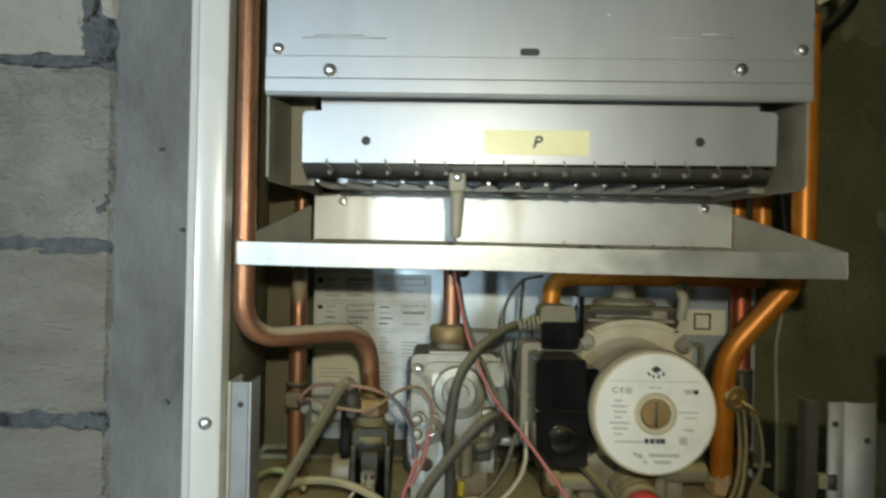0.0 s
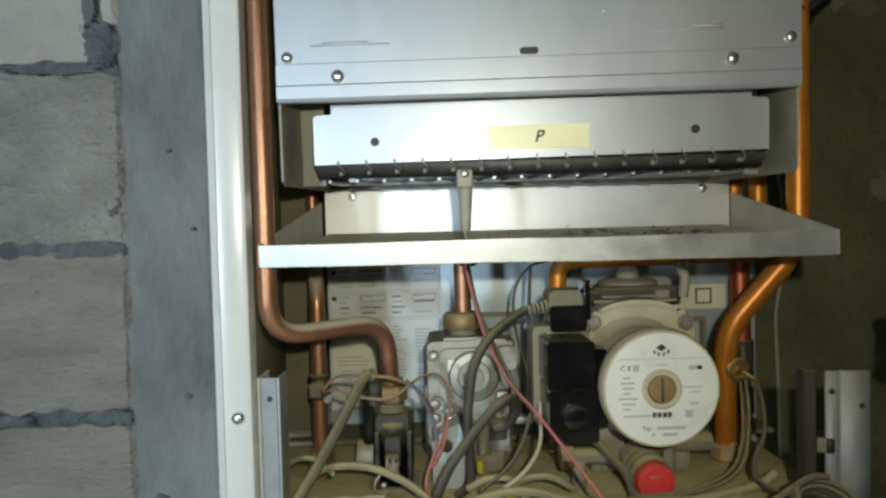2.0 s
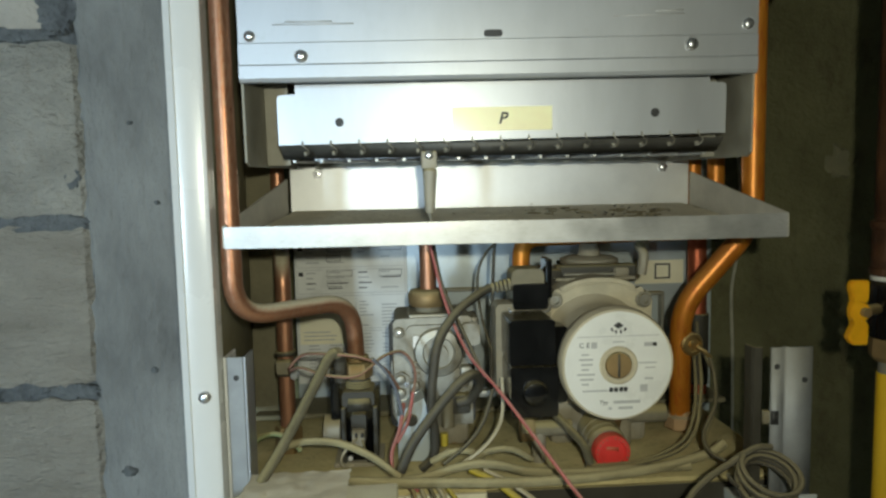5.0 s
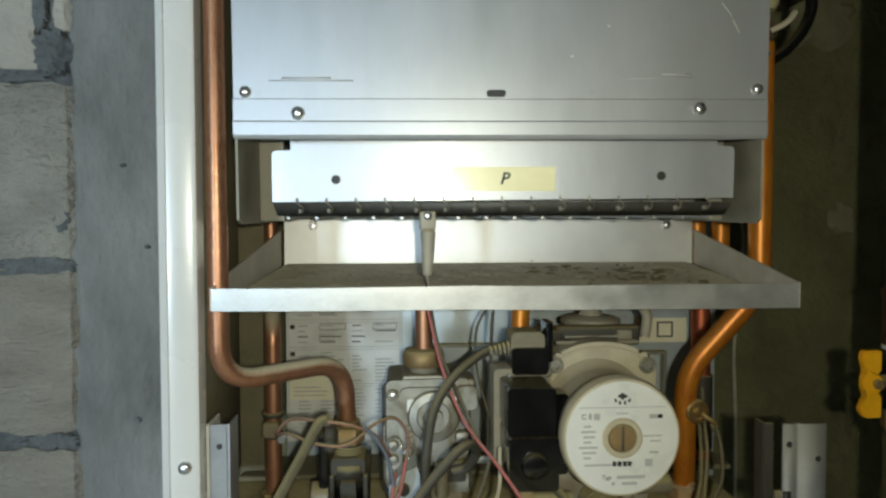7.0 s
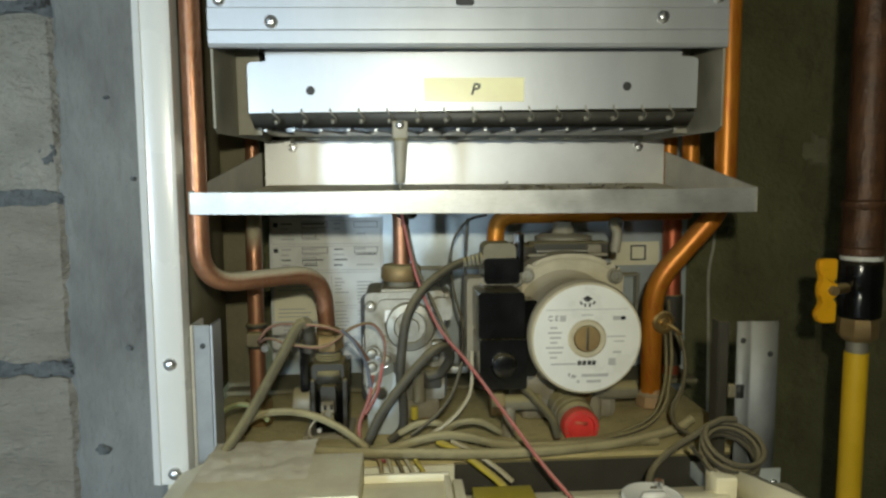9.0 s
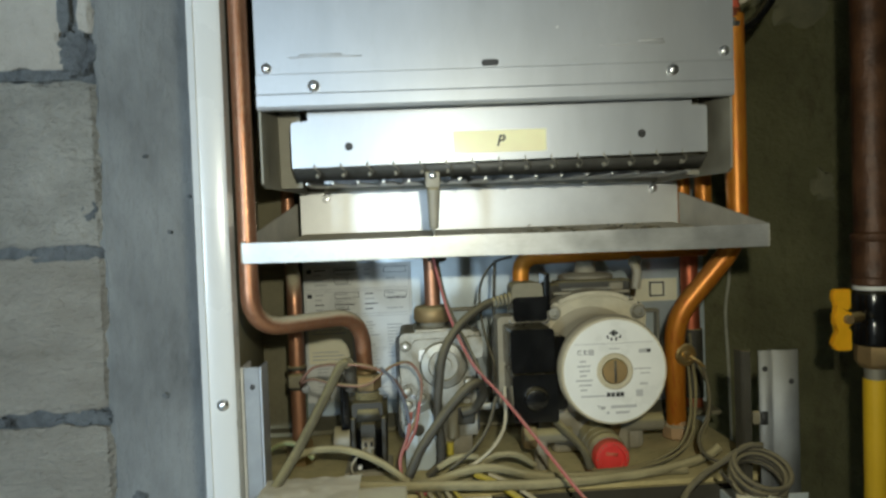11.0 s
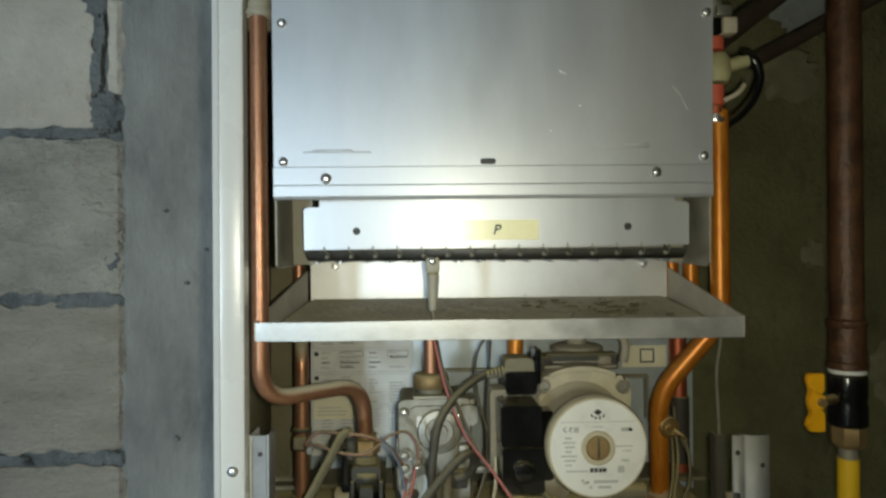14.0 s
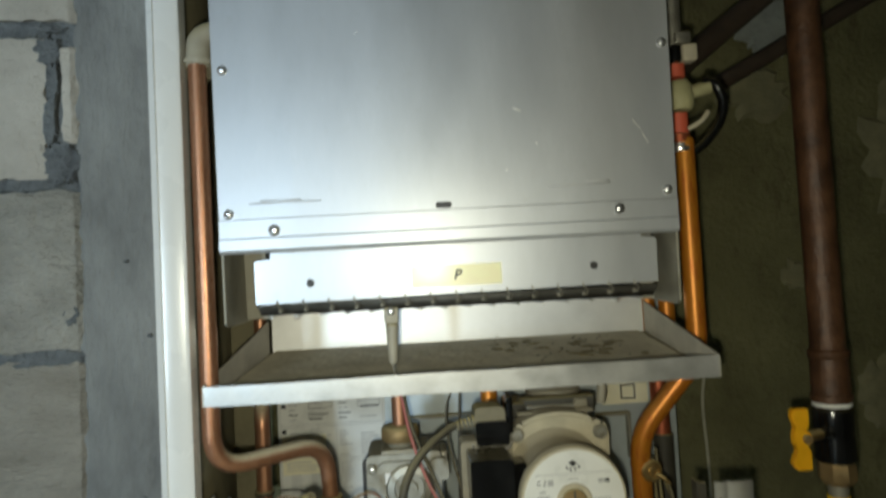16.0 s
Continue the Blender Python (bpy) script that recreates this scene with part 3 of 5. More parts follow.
def ruled(x0, x1, z0, z1, mat="ink", w=0.0004):
    for q in ((x0, x1, z0, z0 + w), (x0, x1, z1 - w, z1), (x0, x0 + w, z0 + w, z1 - w), (x1 - w, x1, z0 + w, z1 - w)):
        P("rule", box(q[0], q[1], 0.6362, 0.6367, q[2], q[3]), mat, plate, "", False)


# four ruled blocks, each with a symbol, rows of small print and empty answer boxes
z = 1.484
for rows_, gap in ((4, 0.0050), (4, 0.0052), (9, 0.0034), (10, 0.0036)):
    height = rows_ * gap + 0.003
    ruled(-0.0105, 0.0960, z - height, z, "grey_ink")
    P("symbol", box(-0.0085, -0.0040, 0.6362, 0.6367, z - 0.0060, z - 0.0020), "ink", plate, "", False)
    for r_ in range(rows_):
        zz = z - 0.0026 - r_ * gap
        for x, wide in ((-0.001, 0.014), (0.020, 0.022), (0.050, 0.014), (0.072, 0.020)):
            w = random.uniform(0.45, 1.0) * wide
            if random.random() < 0.85:
                P("print", box(x, x + w, 0.6363, 0.6367, zz - 0.0011, zz), random.choice(("grey_ink", "grey_ink", "ink")) if rows_ < 5 else "grey_ink", plate, "", False)
    if rows_ < 5:
        ruled(0.0190, 0.0440, z - 0.0070, z - 0.0012)
        ruled(0.0700, 0.0930, z - 0.0070, z - 0.0012)
        ruled(0.0190, 0.0330, z - 0.0170, z - 0.0110)
    else:
        P("rule", box(0.0470, 0.0473, 0.6363, 0.6367, z - height + 0.001, z - 0.001), "grey_ink", plate, "", False)
    z -= height + 0.0022
card = thing("instruction_label", (0.014, 0.634, 1.39), "small yellowed printed card on the data sheet", "label")
P("paper", box(-0.009, 0.036, 0.6345, 0.6361, 1.385, 1.424), "cream", card, "", False)
for k, wide in enumerate((0.030, 0.034, 0.0, 0.0, 0.0, 0.0, 0.026, 0.032, 0.030)):
    if wide:
        P("print", box(-0.005, -0.005 + wide, 0.6340, 0.6344, 1.4195 - k * 0.0038, 1.4203 - k * 0.0038), "grey_ink", card, "", False)
sq = thing("square_sticker", (0.355, 0.6375, 1.447), "cream sticker with a black square outline", "label")
P("paper", box(0.329, 0.379, 0.6368, 0.6379, 1.4355, 1.4595), "cream", sq, "", False)
for q in ((0.349, 0.365, 1.4405, 1.4420), (0.349, 0.365, 1.4545, 1.4560), (0.349, 0.3505, 1.4405, 1.456), (0.3635, 0.365, 1.4405, 1.456)):
    P("square_line", box(q[0], q[1], 0.6362, 0.6367, q[2], q[3]), "ink", sq, "", False)
rail = thing("steel_rail", (0.2, 0.63, 1.436), "thin grey steel rail across the back panel", "rail")
P("rail_bar", box(0.118, 0.200, 0.628, 0.6379, 1.4345, 1.4375, 0.0005), "dusty_steel", rail)
P("rail_bar", box(0.320, 0.356, 0.628, 0.6379, 1.425, 1.428, 0.0005), "dusty_steel", rail)
P("rail_bar", box(0.353, 0.356, 0.628, 0.6379, 1.38, 1.4249, 0.0005), "dusty_steel", rail)

# ---- combustion chamber ----
hood = thing("combustion_chamber", (0.162, 0.52, 1.552), "galvanised steel combustion chamber hood with screwed front", "combustion chamber")
X0, X1 = -0.0045, 0.3285
front = [(0.4178, 1.6290), (0.4149, 1.6290), (0.4149, 1.6160), (0.4142, 1.6150), (0.4142, 1.6072), (0.4152, 1.6050), (0.4178, 1.6045)]
fp = P("front_plate", box(X0, X1, 0.4152, 0.4175, 1.6292, 2.02, 0.0004), "steel", hood)
P("front_lip", prism_x(front, X0, X1), "steel", hood, "", False)
for x, z in ((0.0032, 1.6335), (0.3215, 1.6355), (0.0032, 1.738), (0.323, 1.743), (0.0030, 1.86), (0.323, 1.86)):
    screw(hood, x, 0.4152, z, 0.0036)
for x, z in ((0.0355, 1.6205), (0.2855, 1.6235)):
    screw(hood, x, 0.4149, z, 0.0042)
P("slot", prism(rrect(0.1525, 0.1645, 1.6305, 1.6350, 0.0021), 0.4148, 0.4153), "ink", hood, "dark slotted hole")
for x, z, w, h, turn_, mat in ((0.212, 1.700, 0.006, 0.0011, 25, "label"), (0.227, 1.674, 0.002, 0.0009, 20, "label"), (0.298, 1.688, 0.010, 0.0005, 50, "label"), (0.305, 1.678, 0.009, 0.0005, 62, "label"),
                               (0.018, 1.6400, 0.052, 0.0008, 0, "scuff"), (0.026, 1.6415, 0.030, 0.0010, 0, "scuff"), (0.235, 1.6415, 0.046, 0.0008, -1, "scuff"), (0.262, 1.6440, 0.018, 0.0011, -1, "scuff"),
                               (0.100, 1.760, 0.003, 0.0006, -30, "label"), (0.205, 1.655, 0.0016, 0.0012, 0, "label")):
    P("scratch", box(0.0, w, 0.41505, 0.41515, 0, h), mat, hood).matrix_basis = pose(x, 0.0, z, 0, turn_, 0)
for x0, x1, nm in ((-0.0045, -0.0030, "side_plate"), (0.3270, 0.3285, "side_plate")):
    P(nm, prism_x([(0.4182, 1.6285), (0.4182, 1.5545), (0.424, 1.5515), (0.60, 1.5515), (0.60, 2.02), (0.4182, 2.02)], x0, x1), "dusty_steel", hood)
P("inner_plate", box(-0.0028, 0.3268, 0.575, 0.577, 1.553, 1.90), "dusty_steel", hood)
P("inner_roof", box(-0.0028, 0.3268, 0.4185, 0.5748, 1.622, 1.624), "dusty_steel", hood)
P("mounting", box(0.02, 0.30, 0.600, WALL - 0.004, 1.66, 1.90), "dusty_steel", hood)

# ---- burner ----
burner = thing("gas_burner", (0.165, 0.49, 1.545), "galvanised gas burner manifold with a row of nozzles", "gas burner")
out = [(0.0140, 1.5665), (0.3200, 1.5690), *arc(0.3170, 1.6000, 0.003, 0, 90, 4), (0.3085, 1.6035), (0.3085, 1.6150), (0.0265, 1.6130), (0.0265, 1.6005), *arc(0.0170, 1.5970, 0.003, 90, 180, 4)]
mplate = P("manifold_plate", prism(out, 0.4395, 0.4412), "steel", burner)
for x, z in ((0.0560, 1.5812), (0.2715, 1.5835)):
    P("hole", lathe([(0.0030, 0), (0.0030, 0.0004), (0, 0.0005)], (x, 0.4394, z), (0, -1, 0), 18), "ink", burner, "dark round hole")
lab = P("sticker", box(0.1330, 0.2010, 0.4389, 0.4394, 1.5735, 1.5895), "cream_label", burner, "cream paper sticker with the letter P", False)
tx = bpy.data.curves.new("letter", "FONT")
tx.body, tx.size, tx.align_x, tx.align_y, tx.shear, tx.offset, tx.extrude = "P", 0.0108, "CENTER", "CENTER", 0.25, 0.00022, 0.0001
tmp = bpy.data.objects.new("tmp_letter", tx)
scene.collection.objects.link(tmp)
bpy.context.view_layer.update()
me = bpy.data.meshes.new_from_object(tmp.evaluated_get(bpy.context.evaluated_depsgraph_get()))
bpy.data.objects.remove(tmp)
b = bmesh.new()
b.from_mesh(me)
bmesh.ops.transform(b, matrix=pose(0.1670, 0.43875, 1.5815, 90, 0, 0), verts=b.verts)
P("letter", b, "ink", lab, "black letter P", False)
# shade below the plate is put into this edge's dark sooty colour
P("manifold_underside", prism_x([(0.4412, 1.5665), (0.4395, 1.5662), (0.4520, 1.5572), (0.4535, 1.5584)], 0.0145, 0.3195), "soot", burner, "bent edge under the plate, dark with soot and painted shade")
PITCH = 0.01935
for k in range(15):
    x = 0.0308 + k * PITCH
    zoff = 0.00016 * k
    # a bent wire hook with a dusty jet behind it
    b = sweep(smooth_line([(x - 0.0006, 0.4384, 1.5688 + zoff), (x - 0.0004, 0.4378, 1.5664 + zoff), (x + 0.0018, 0.4386, 1.5642 + zoff), (x + 0.0032, 0.4400, 1.5622 + zoff),
                           (x + 0.0024, 0.4420, 1.5600 + zoff), (x - 0.0002, 0.4440, 1.5590 + zoff)], 5), 0.0006, 6)
    lathe([(0.0010, 0), (0.0016, 0.0012), (0.0014, 0.0034), (0.0008, 0.0040)], (x + 0.0003, 0.4460, 1.5612 + zoff), (0.05, -0.72, -0.15), 10, b)
    P("nozzle", b, "cast", burner, "bent wire hook at a dusty gas jet")
# flat bars seen from below, with a throat opening between each pair
for k in range(16):
    x = 0.0308 + (k - 0.5) * PITCH
    h = PITCH / 2 - 0.0004
    b = bmesh.new()
    ring = [(x - 0.0010, 0.4540), (x + 0.0010, 0.4540), (x + 0.0010, 0.4640), (x + 0.0072, 0.4900), (x + 0.0072, 0.5060), (x + h, 0.5080), (x + h, 0.5480), (x - h, 0.5480), (x - h, 0.5080), (x - 0.0072, 0.5060), (x - 0.0072, 0.4900), (x - 0.0010, 0.4640)]
    lo, hi = [b.verts.new((u, v, 1.5548)) for u, v in ring], [b.verts.new((u, v, 1.5562)) for u, v in ring]
    b.faces.new(lo), b.faces.new(hi[::-1])
    for i in range(len(ring)):
        j = (i + 1) % len(ring)
        b.faces.new((lo[i], lo[j], hi[j], hi[i]))
    P("burner_bar", b, "tray", burner)
P("burner_throat", box(0.016, 0.322, 0.5065, 0.5075, 1.5563, 1.5720, 0.0003), "tray", burner, "throat plate inside the burner")
P("burner_floor", box(0.016, 0.322, 0.4560, 0.5060, 1.5700, 1.5710, 0.0003), "dusty_steel", burner)
P("burner_rail", box(0.018, 0.320, 0.5490, 0.5510, 1.5515, 1.5640, 0.0004), "dusty_steel", burner)
for k in range(15):
    P("rail_slit", box(0.0306 + k * PITCH, 0.0310 + k * PITCH, 0.5486, 0.5489, 1.5520, 1.5550), "ink", burner, "", False)
for x0, x1 in ((-0.0020, 0.0150), (0.3155, 0.3262)):
    P("burner_end", box(x0, x1, 0.4700, 0.4720, 1.5530, 1.6200, 0.0004), "dusty_steel", burner, "dusty end plate of the burner")
el = thing("spark_electrode", (0.1150, 0.4330, 1.52), "dusty grey ceramic spark electrode under the burner", "electrode")
P("ceramic", lathe([(0.0026, 0), (0.0034, 0.002), (0.0046, 0.024), (0.0050, 0.028), (0.0036, 0.0300)], (0.1145, 0.4330, 1.5185), (0.02, 0, 1), 16), "ceramic", el)
P("electrode_tip", sweep(smooth_line([(0.1140, 0.4330, 1.5190), (0.1152, 0.4330, 1.5130), (0.1160, 0.4335, 1.5090)], 4), 0.0009, 8), "dusty_steel", el)
P("electrode_clamp", box(0.1095, 0.1200, 0.4310, 0.4440, 1.5480, 1.5600, 0.0012), "ceramic", el)
screw(el, 0.1147, 0.4310, 1.5570, 0.0030)

def lean(ob, pivot, rx, rz, aside):
    ob.matrix_basis = pose(aside, 0, 0) @ pose(*pivot) @ pose(0, 0, 0, rx, 0, rz) @ pose(*(-q for q in pivot)) @ Matrix.Translation(ob.location)


lean(hood, (0.162, 0.4165, 1.625), 1.6, -2.8, -0.0016)
lean(burner, (0.166, 0.4400, 1.582), 2.2, -2.8, -0.0014)

# ---- drip tray ----
tray = thing("drip_tray", (0.166, 0.48, 1.499), "shallow bent-steel tray with dust and soot inside", "tray")


def quad(pts, th, nrm):
    b = bmesh.new()
    n_ = Vector(nrm).normalized() * th
    f = [b.verts.new(p) for p in pts]
    k = [b.verts.new(Vector(p) + n_) for p in pts]
    b.faces.new(f)
    b.faces.new(k[::-1])
    for i in range(len(f)):
        j = (i + 1) % len(f)
        b.faces.new((f[i], k[i], k[j], f[j]))
    return b


b = quad([(-0.0160, 0.4070, 1.4995), (0.3490, 0.4070, 1.4980), (0.3490, 0.4070, 1.5140), (-0.0160, 0.4070, 1.5130)], 0.0012, (0, 1, 0))
bmesh.ops.subdivide_edges(b, edges=b.edges[:], cuts=6, use_grid_fill=True)
for v in b.verts:
    v.co.y += 0.0012 * noise.noise(Vector((v.co.x * 14, v.co.z * 30, 1)))
    v.co.z += 0.0009 * noise.noise(Vector((v.co.x * 12, 5, 1)))
P("front_lip", b, "tray", tray, "scuffed front lip of bare steel")
P("floor_sheet", quad([(-0.0155, 0.4083, 1.5005), (0.3485, 0.4083, 1.4990), (0.3590, 0.5790, 1.5170), (-0.0040, 0.5790, 1.5170)], 0.0012, (0, 0, -1)), "tray", tray)
b = bmesh.new()
rows = []
NU, NV = 250, 110
for j in range(NV + 1):
    v = j / NV
    row = []
    for i in range(NU + 1):
        u = i / NU
        x = (-0.0140 + 0.0140 * v) * (1 - u) + (0.3470 + 0.004 * v) * u
        y = 0.4095 + 0.1680 * v
        calm = min(1.0, 8 * (1 - v)) * min(1.0, 8 * v)
        z = 1.5020 - 0.0012 * u * (1 - v) + 0.0165 * v + calm * (0.0008 * noise.noise(Vector((x * 60, y * 60, 0))) + 0.0007 * noise.noise(Vector((x * 190, y * 190, 0))) + 0.0008 * noise.noise(Vector((x * 340, y * 340, 0))))
        row.append(b.verts.new((x, y, z)))
    rows.append(row)
for j in range(NV):
    for i in range(NU):
        b.faces.new((rows[j][i], rows[j][i + 1], rows[j + 1][i + 1], rows[j + 1][i]))
P("dust_layer", b, "tray_dust", tray, "brown dust and soot lying in the tray")
P("back_wall", prism([(0.3580, 1.5160), (0.3580, 1.5540), *arc(0.3550, 1.5550, 0.003, 0, 90, 4), *arc(-0.0000, 1.5550, 0.003, 90, 180, 4), (-0.0030, 1.5160)], 0.5800, 0.5812), "plate", tray, "bright bare sheet-metal back wall")
P("left_wall", quad([(-0.0160, 0.4075, 1.4998), (-0.0055, 0.5798, 1.5160), (-0.0055, 0.5798, 1.5470), (-0.0160, 0.4075, 1.5135)], 0.0012, (-1, 0, 0)), "tray_side", tray, "dusty inner side of the tray", False)
P("right_wall", quad([(0.3490, 0.4075, 1.4982), (0.3590, 0.5798, 1.5160), (0.3590, 0.5798, 1.5470), (0.3490, 0.4075, 1.5142)], 0.0012, (1, 0, 0)), "tray_side", tray, "dusty inner side of the tray", False)
for x in (0.0215, 0.3330):
    hexb = hexnut((x, 0.5800, 1.5510), (0, -1, 0), 0.0042, 0.004)
    lathe([(0.0022, 0.003), (0.0022, 0.007), (0, 0.0075)], (x, 0.5800, 1.5510), (0, -1, 0), 12, hexb)
    P("nut", hexb, "bright", tray)
random.seed(11)
for k in range(60):
    x, y = random.gauss(0.275, 0.05), random.gauss(0.505, 0.03)
    if x < 0.33:
        P("soot_flake", blob_mesh(0, 0, 0.0018, 0.0014, 0, k, 0.0008, 7, 1), ("soot", "old_brass", "soot")[k % 3], tray).matrix_basis = pose(x, y, 1.5055 + 0.100 * (y - 0.43), 90, 0, random.uniform(0, 360))
for k in range(26):
    x, y = (random.gauss(0.222, 0.014), random.gauss(0.535, 0.010)) if k < 9 else (random.gauss(0.298, 0.024), random.gauss(0.515, 0.020))
    if x < 0.335 and 0.42 < y < 0.57:
        P("soot_clump", blob_mesh(0, 0, random.uniform(0.004, 0.009), random.uniform(0.003, 0.006), 0, k + 60, 0.0016, 18, 3, 0.5), "litter", tray).matrix_basis = pose(x, y, 1.5040 + 0.096 * (y - 0.42), -90, 0, random.uniform(0, 360))
P("bolt", lathe([(0.0075, 0), (0.0085, 0.003), (0.0085, 0.008), (0.005, 0.010)], (0.1200, 0.5250, 1.5000), (0, 0, -1), 18), "dark", tray, "dark rubber grommet under the tray")
P("tray_support", box(0.10, 0.14, 0.5815, 0.6375, 1.535, 1.545), "dusty_steel", tray)


# ---- pipes ----
def pipe(name, points, r, mat, label, bend=0.03, group=""):
    t = thing(name, points[-1], label, "pipe", group)
    P("tube", sweep(rounded(points, bend, 10), r, 22), mat, t)
    return t


lp = pipe("copper_pipe", [(-0.0160, 0.420, 1.742), (-0.0155, 0.420, 1.453), (0.0560, 0.4800, 1.4530), (0.0580, 0.4870, 1.400)], 0.0064, "copper", "bent copper pipe, dusty along its upper side", 0.026)
P("union_nut", hexnut((0.0584, 0.4852, 1.3928), (0, 0, 1), 0.0118, 0.0120), "old_brass", lp)
P("collar", cyl((0.0584, 0.4852, 1.4058), (0, 0, 1), 0.0088, 0.0035), "old_brass", lp)
P("union_nut", hexnut((-0.0165, 0.425, 1.7330), (0, 0, 1), 0.0090, 0.010), "grey", lp, "dusty union nut")
b = sweep(rounded([(-0.0165, 0.425, 1.741), (-0.0165, 0.428, 1.768), (0.012, 0.440, 1.772)], 0.022, 8), 0.0092, 18)
lathe([(0.0105, 0), (0.0110, 0.002), (0.0105, 0.004)], (-0.0165, 0.4255, 1.7440), (0, 0, 1), 18, b)
P("elbow", b, "ceramic", lp, "dusty pale elbow fitting")
rl = pipe("copper_pipe", [(-0.0185, 0.601, 1.75), (-0.0185, 0.601, 1.497), (-0.0008, 0.5125, 1.478), (-0.0008, 0.5125, 1.345)], 0.0063, "copper", "copper pipe bending back under the tray, dusty on the bend", 0.018)
P("base_nut", hexnut((-0.0008, 0.5125, 1.3262), (0, 0, 1), 0.0110, 0.0210), "old_brass", rl)
clampx = thing("pipe_sensor", (-0.0008, 0.503, 1.394), "dark clip-on temperature sensor on the copper pipe", "sensor")
P("clip", lathe([(0.0076, 0), (0.0084, 0.0012), (0.0084, 0.0028), (0.0076, 0.004)], (-0.0008, 0.5125, 1.4050), (0, 0, 1), 20), "dark", clampx)
P("clip", lathe([(0.0076, 0), (0.0084, 0.0012), (0.0084, 0.0028), (0.0076, 0.004)], (-0.0008, 0.5125, 1.3890), (0, 0, 1), 20), "dark", clampx)
P("sensor_body", box(-0.0065, 0.0055, 0.4985, 0.5072, 1.3920, 1.4035, 0.002), "grey", clampx)
P("sensor_bolt", cyl((0.0075, 0.5050, 1.3910), (0, -1, 0), 0.0030, 0.006), "bright", clampx)
rp = pipe("lacquered_pipe", [(0.3755, 0.500, 1.690), (0.3755, 0.500, 1.500), (0.3230, 0.512, 1.434), (0.3290, 0.527, 1.335)], 0.0086, "lacquer", "orange lacquered copper pipe with a slanting bend", 0.022)
P("base_nut", lathe([(0.0125, 0), (0.0140, 0.0015), (0.0140, 0.0110), (0.0105, 0.0125), (0.0100, 0.0160)], (0.3300, 0.5270, 1.3262), (0, 0, 1), 8), "dusty_copper", rp, "dusty pipe union")
sens = thing("brass_sensor", (0.3310, 0.508, 1.40), "round brass temperature sensor clipped on the pipe", "sensor")
P("clip_ring", lathe([(0.0090, 0), (0.0098, 0.0015), (0.0098, 0.0045), (0.0090, 0.006)], (0.3270, 0.5215, 1.4030), (0.05, 0.1, 1), 20), "old_brass", sens)
P("sensor_cap", lathe([(0.0085, 0), (0.0098, 0.0015), (0.0098, 0.0035), (0.0085, 0.0050), (0.0062, 0.0052), (0.0058, 0.0036), (0.0034, 0.0036), (0.0030, 0.0065), (0, 0.0068)], (0.3310, 0.5120, 1.4030), (0.15, -1, 0), 20), "brass", sens)
P("sensor_tail", sweep(smooth_line([(0.3335, 0.5050, 1.4020), (0.3400, 0.5020, 1.3975), (0.3440, 0.5020, 1.3930)], 5), 0.0017, 8), "brass", sens)
for x, y in ((0.3765, 0.565), (0.3680, 0.5925)):
    q = pipe("lacquered_pipe", [(x, y, 1.66), (x, y, 1.494)], 0.0075, "lacquer", "straight lacquered copper pipe behind the tray", 0.02, "pipes behind the tray")
hp = pipe("lacquered_pipe", [(0.3765, 0.565, 1.4930), (0.2000, 0.565, 1.4905), (0.1985, 0.560, 1.4550)], 0.0078, "lacquer", "orange lacquered pipe running across under the tray", 0.022)
rd = pipe("tarnished_pipe", [(0.3790, 0.607, 1.510), (0.3810, 0.607, 1.330)], 0.0088, "redcopper", "dark red tarnished copper pipe", 0.02)
P("sleeve", cyl((0.3810, 0.607, 1.3400), (0, 0, 1), 0.0100, 0.070), "dark", rd, "dark foam sleeve")
gp = pipe("copper_pipe", [(0.1150, 0.530, 1.5005), (0.1155, 0.530, 1.452)], 0.0068, "copper", "short copper gas pipe between burner and valve", 0.02)
P("union_nut", lathe([(0.0150, 0), (0.0165, 0.002), (0.0165, 0.0105), (0.0150, 0.0130), (0.0100, 0.0140)], (0.1150, 0.530, 1.4390), (0, 0, 1), 26), "old_brass", gp, "brown knurled union nut")
gpn = P("threaded_neck", lathe([(0.0105, 0), (0.0112, 0.001), (0.0105, 0.002), (0.0112, 0.003), (0.0105, 0.004), (0.0112, 0.005), (0.0105, 0.0065)], (0.1150, 0.530, 1.4320), (0, 0, 1), 24), "cast", gp)

# ---- gas valve ----
gv = thing("gas_valve", (0.117, 0.53, 1.327), "die-cast aluminium gas valve with wires plugged in", "gas valve")
P("valve_body", prism([(0.0905, 1.3440), (0.1490, 1.3440), (0.1490, 1.4180), *arc(0.1450, 1.4290, 0.004, 0, 90, 4), *arc(0.0905, 1.4270, 0.005, 90, 180, 4), (0.0855, 1.405), (0.0835, 1.395), (0.0835, 1.356), (0.0860, 1.350)], 0.508, 0.565), "cast", gv)
P("valve_top", box(0.0980, 0.1330, 0.5120, 0.5600, 1.4305, 1.4345, 0.0015), "cast", gv)
P("face_plate", prism(rrect(0.0955, 0.1400, 1.3820, 1.4270, 0.006), 0.5035, 0.508), "cast", gv)
P("regulator_boss", lathe([(0.0200, 0), (0.0200, 0.003), (0.0185, 0.0055), (0.0130, 0.0065), (0.0120, 0.0045), (0.0070, 0.0045), (0.0065, 0.0080), (0, 0.0082)], (0.1215, 0.5050, 1.4055), (0, -1, 0), 30), "cast", gv, "round cast regulator boss")
P("red_mark", lathe([(0.0032, 0), (0.0030, 0.001), (0, 0.0012)], (0.1095, 0.5030, 1.4070), (0, -1, 0), 14), "red_wire", gv, "small red sealing dot")
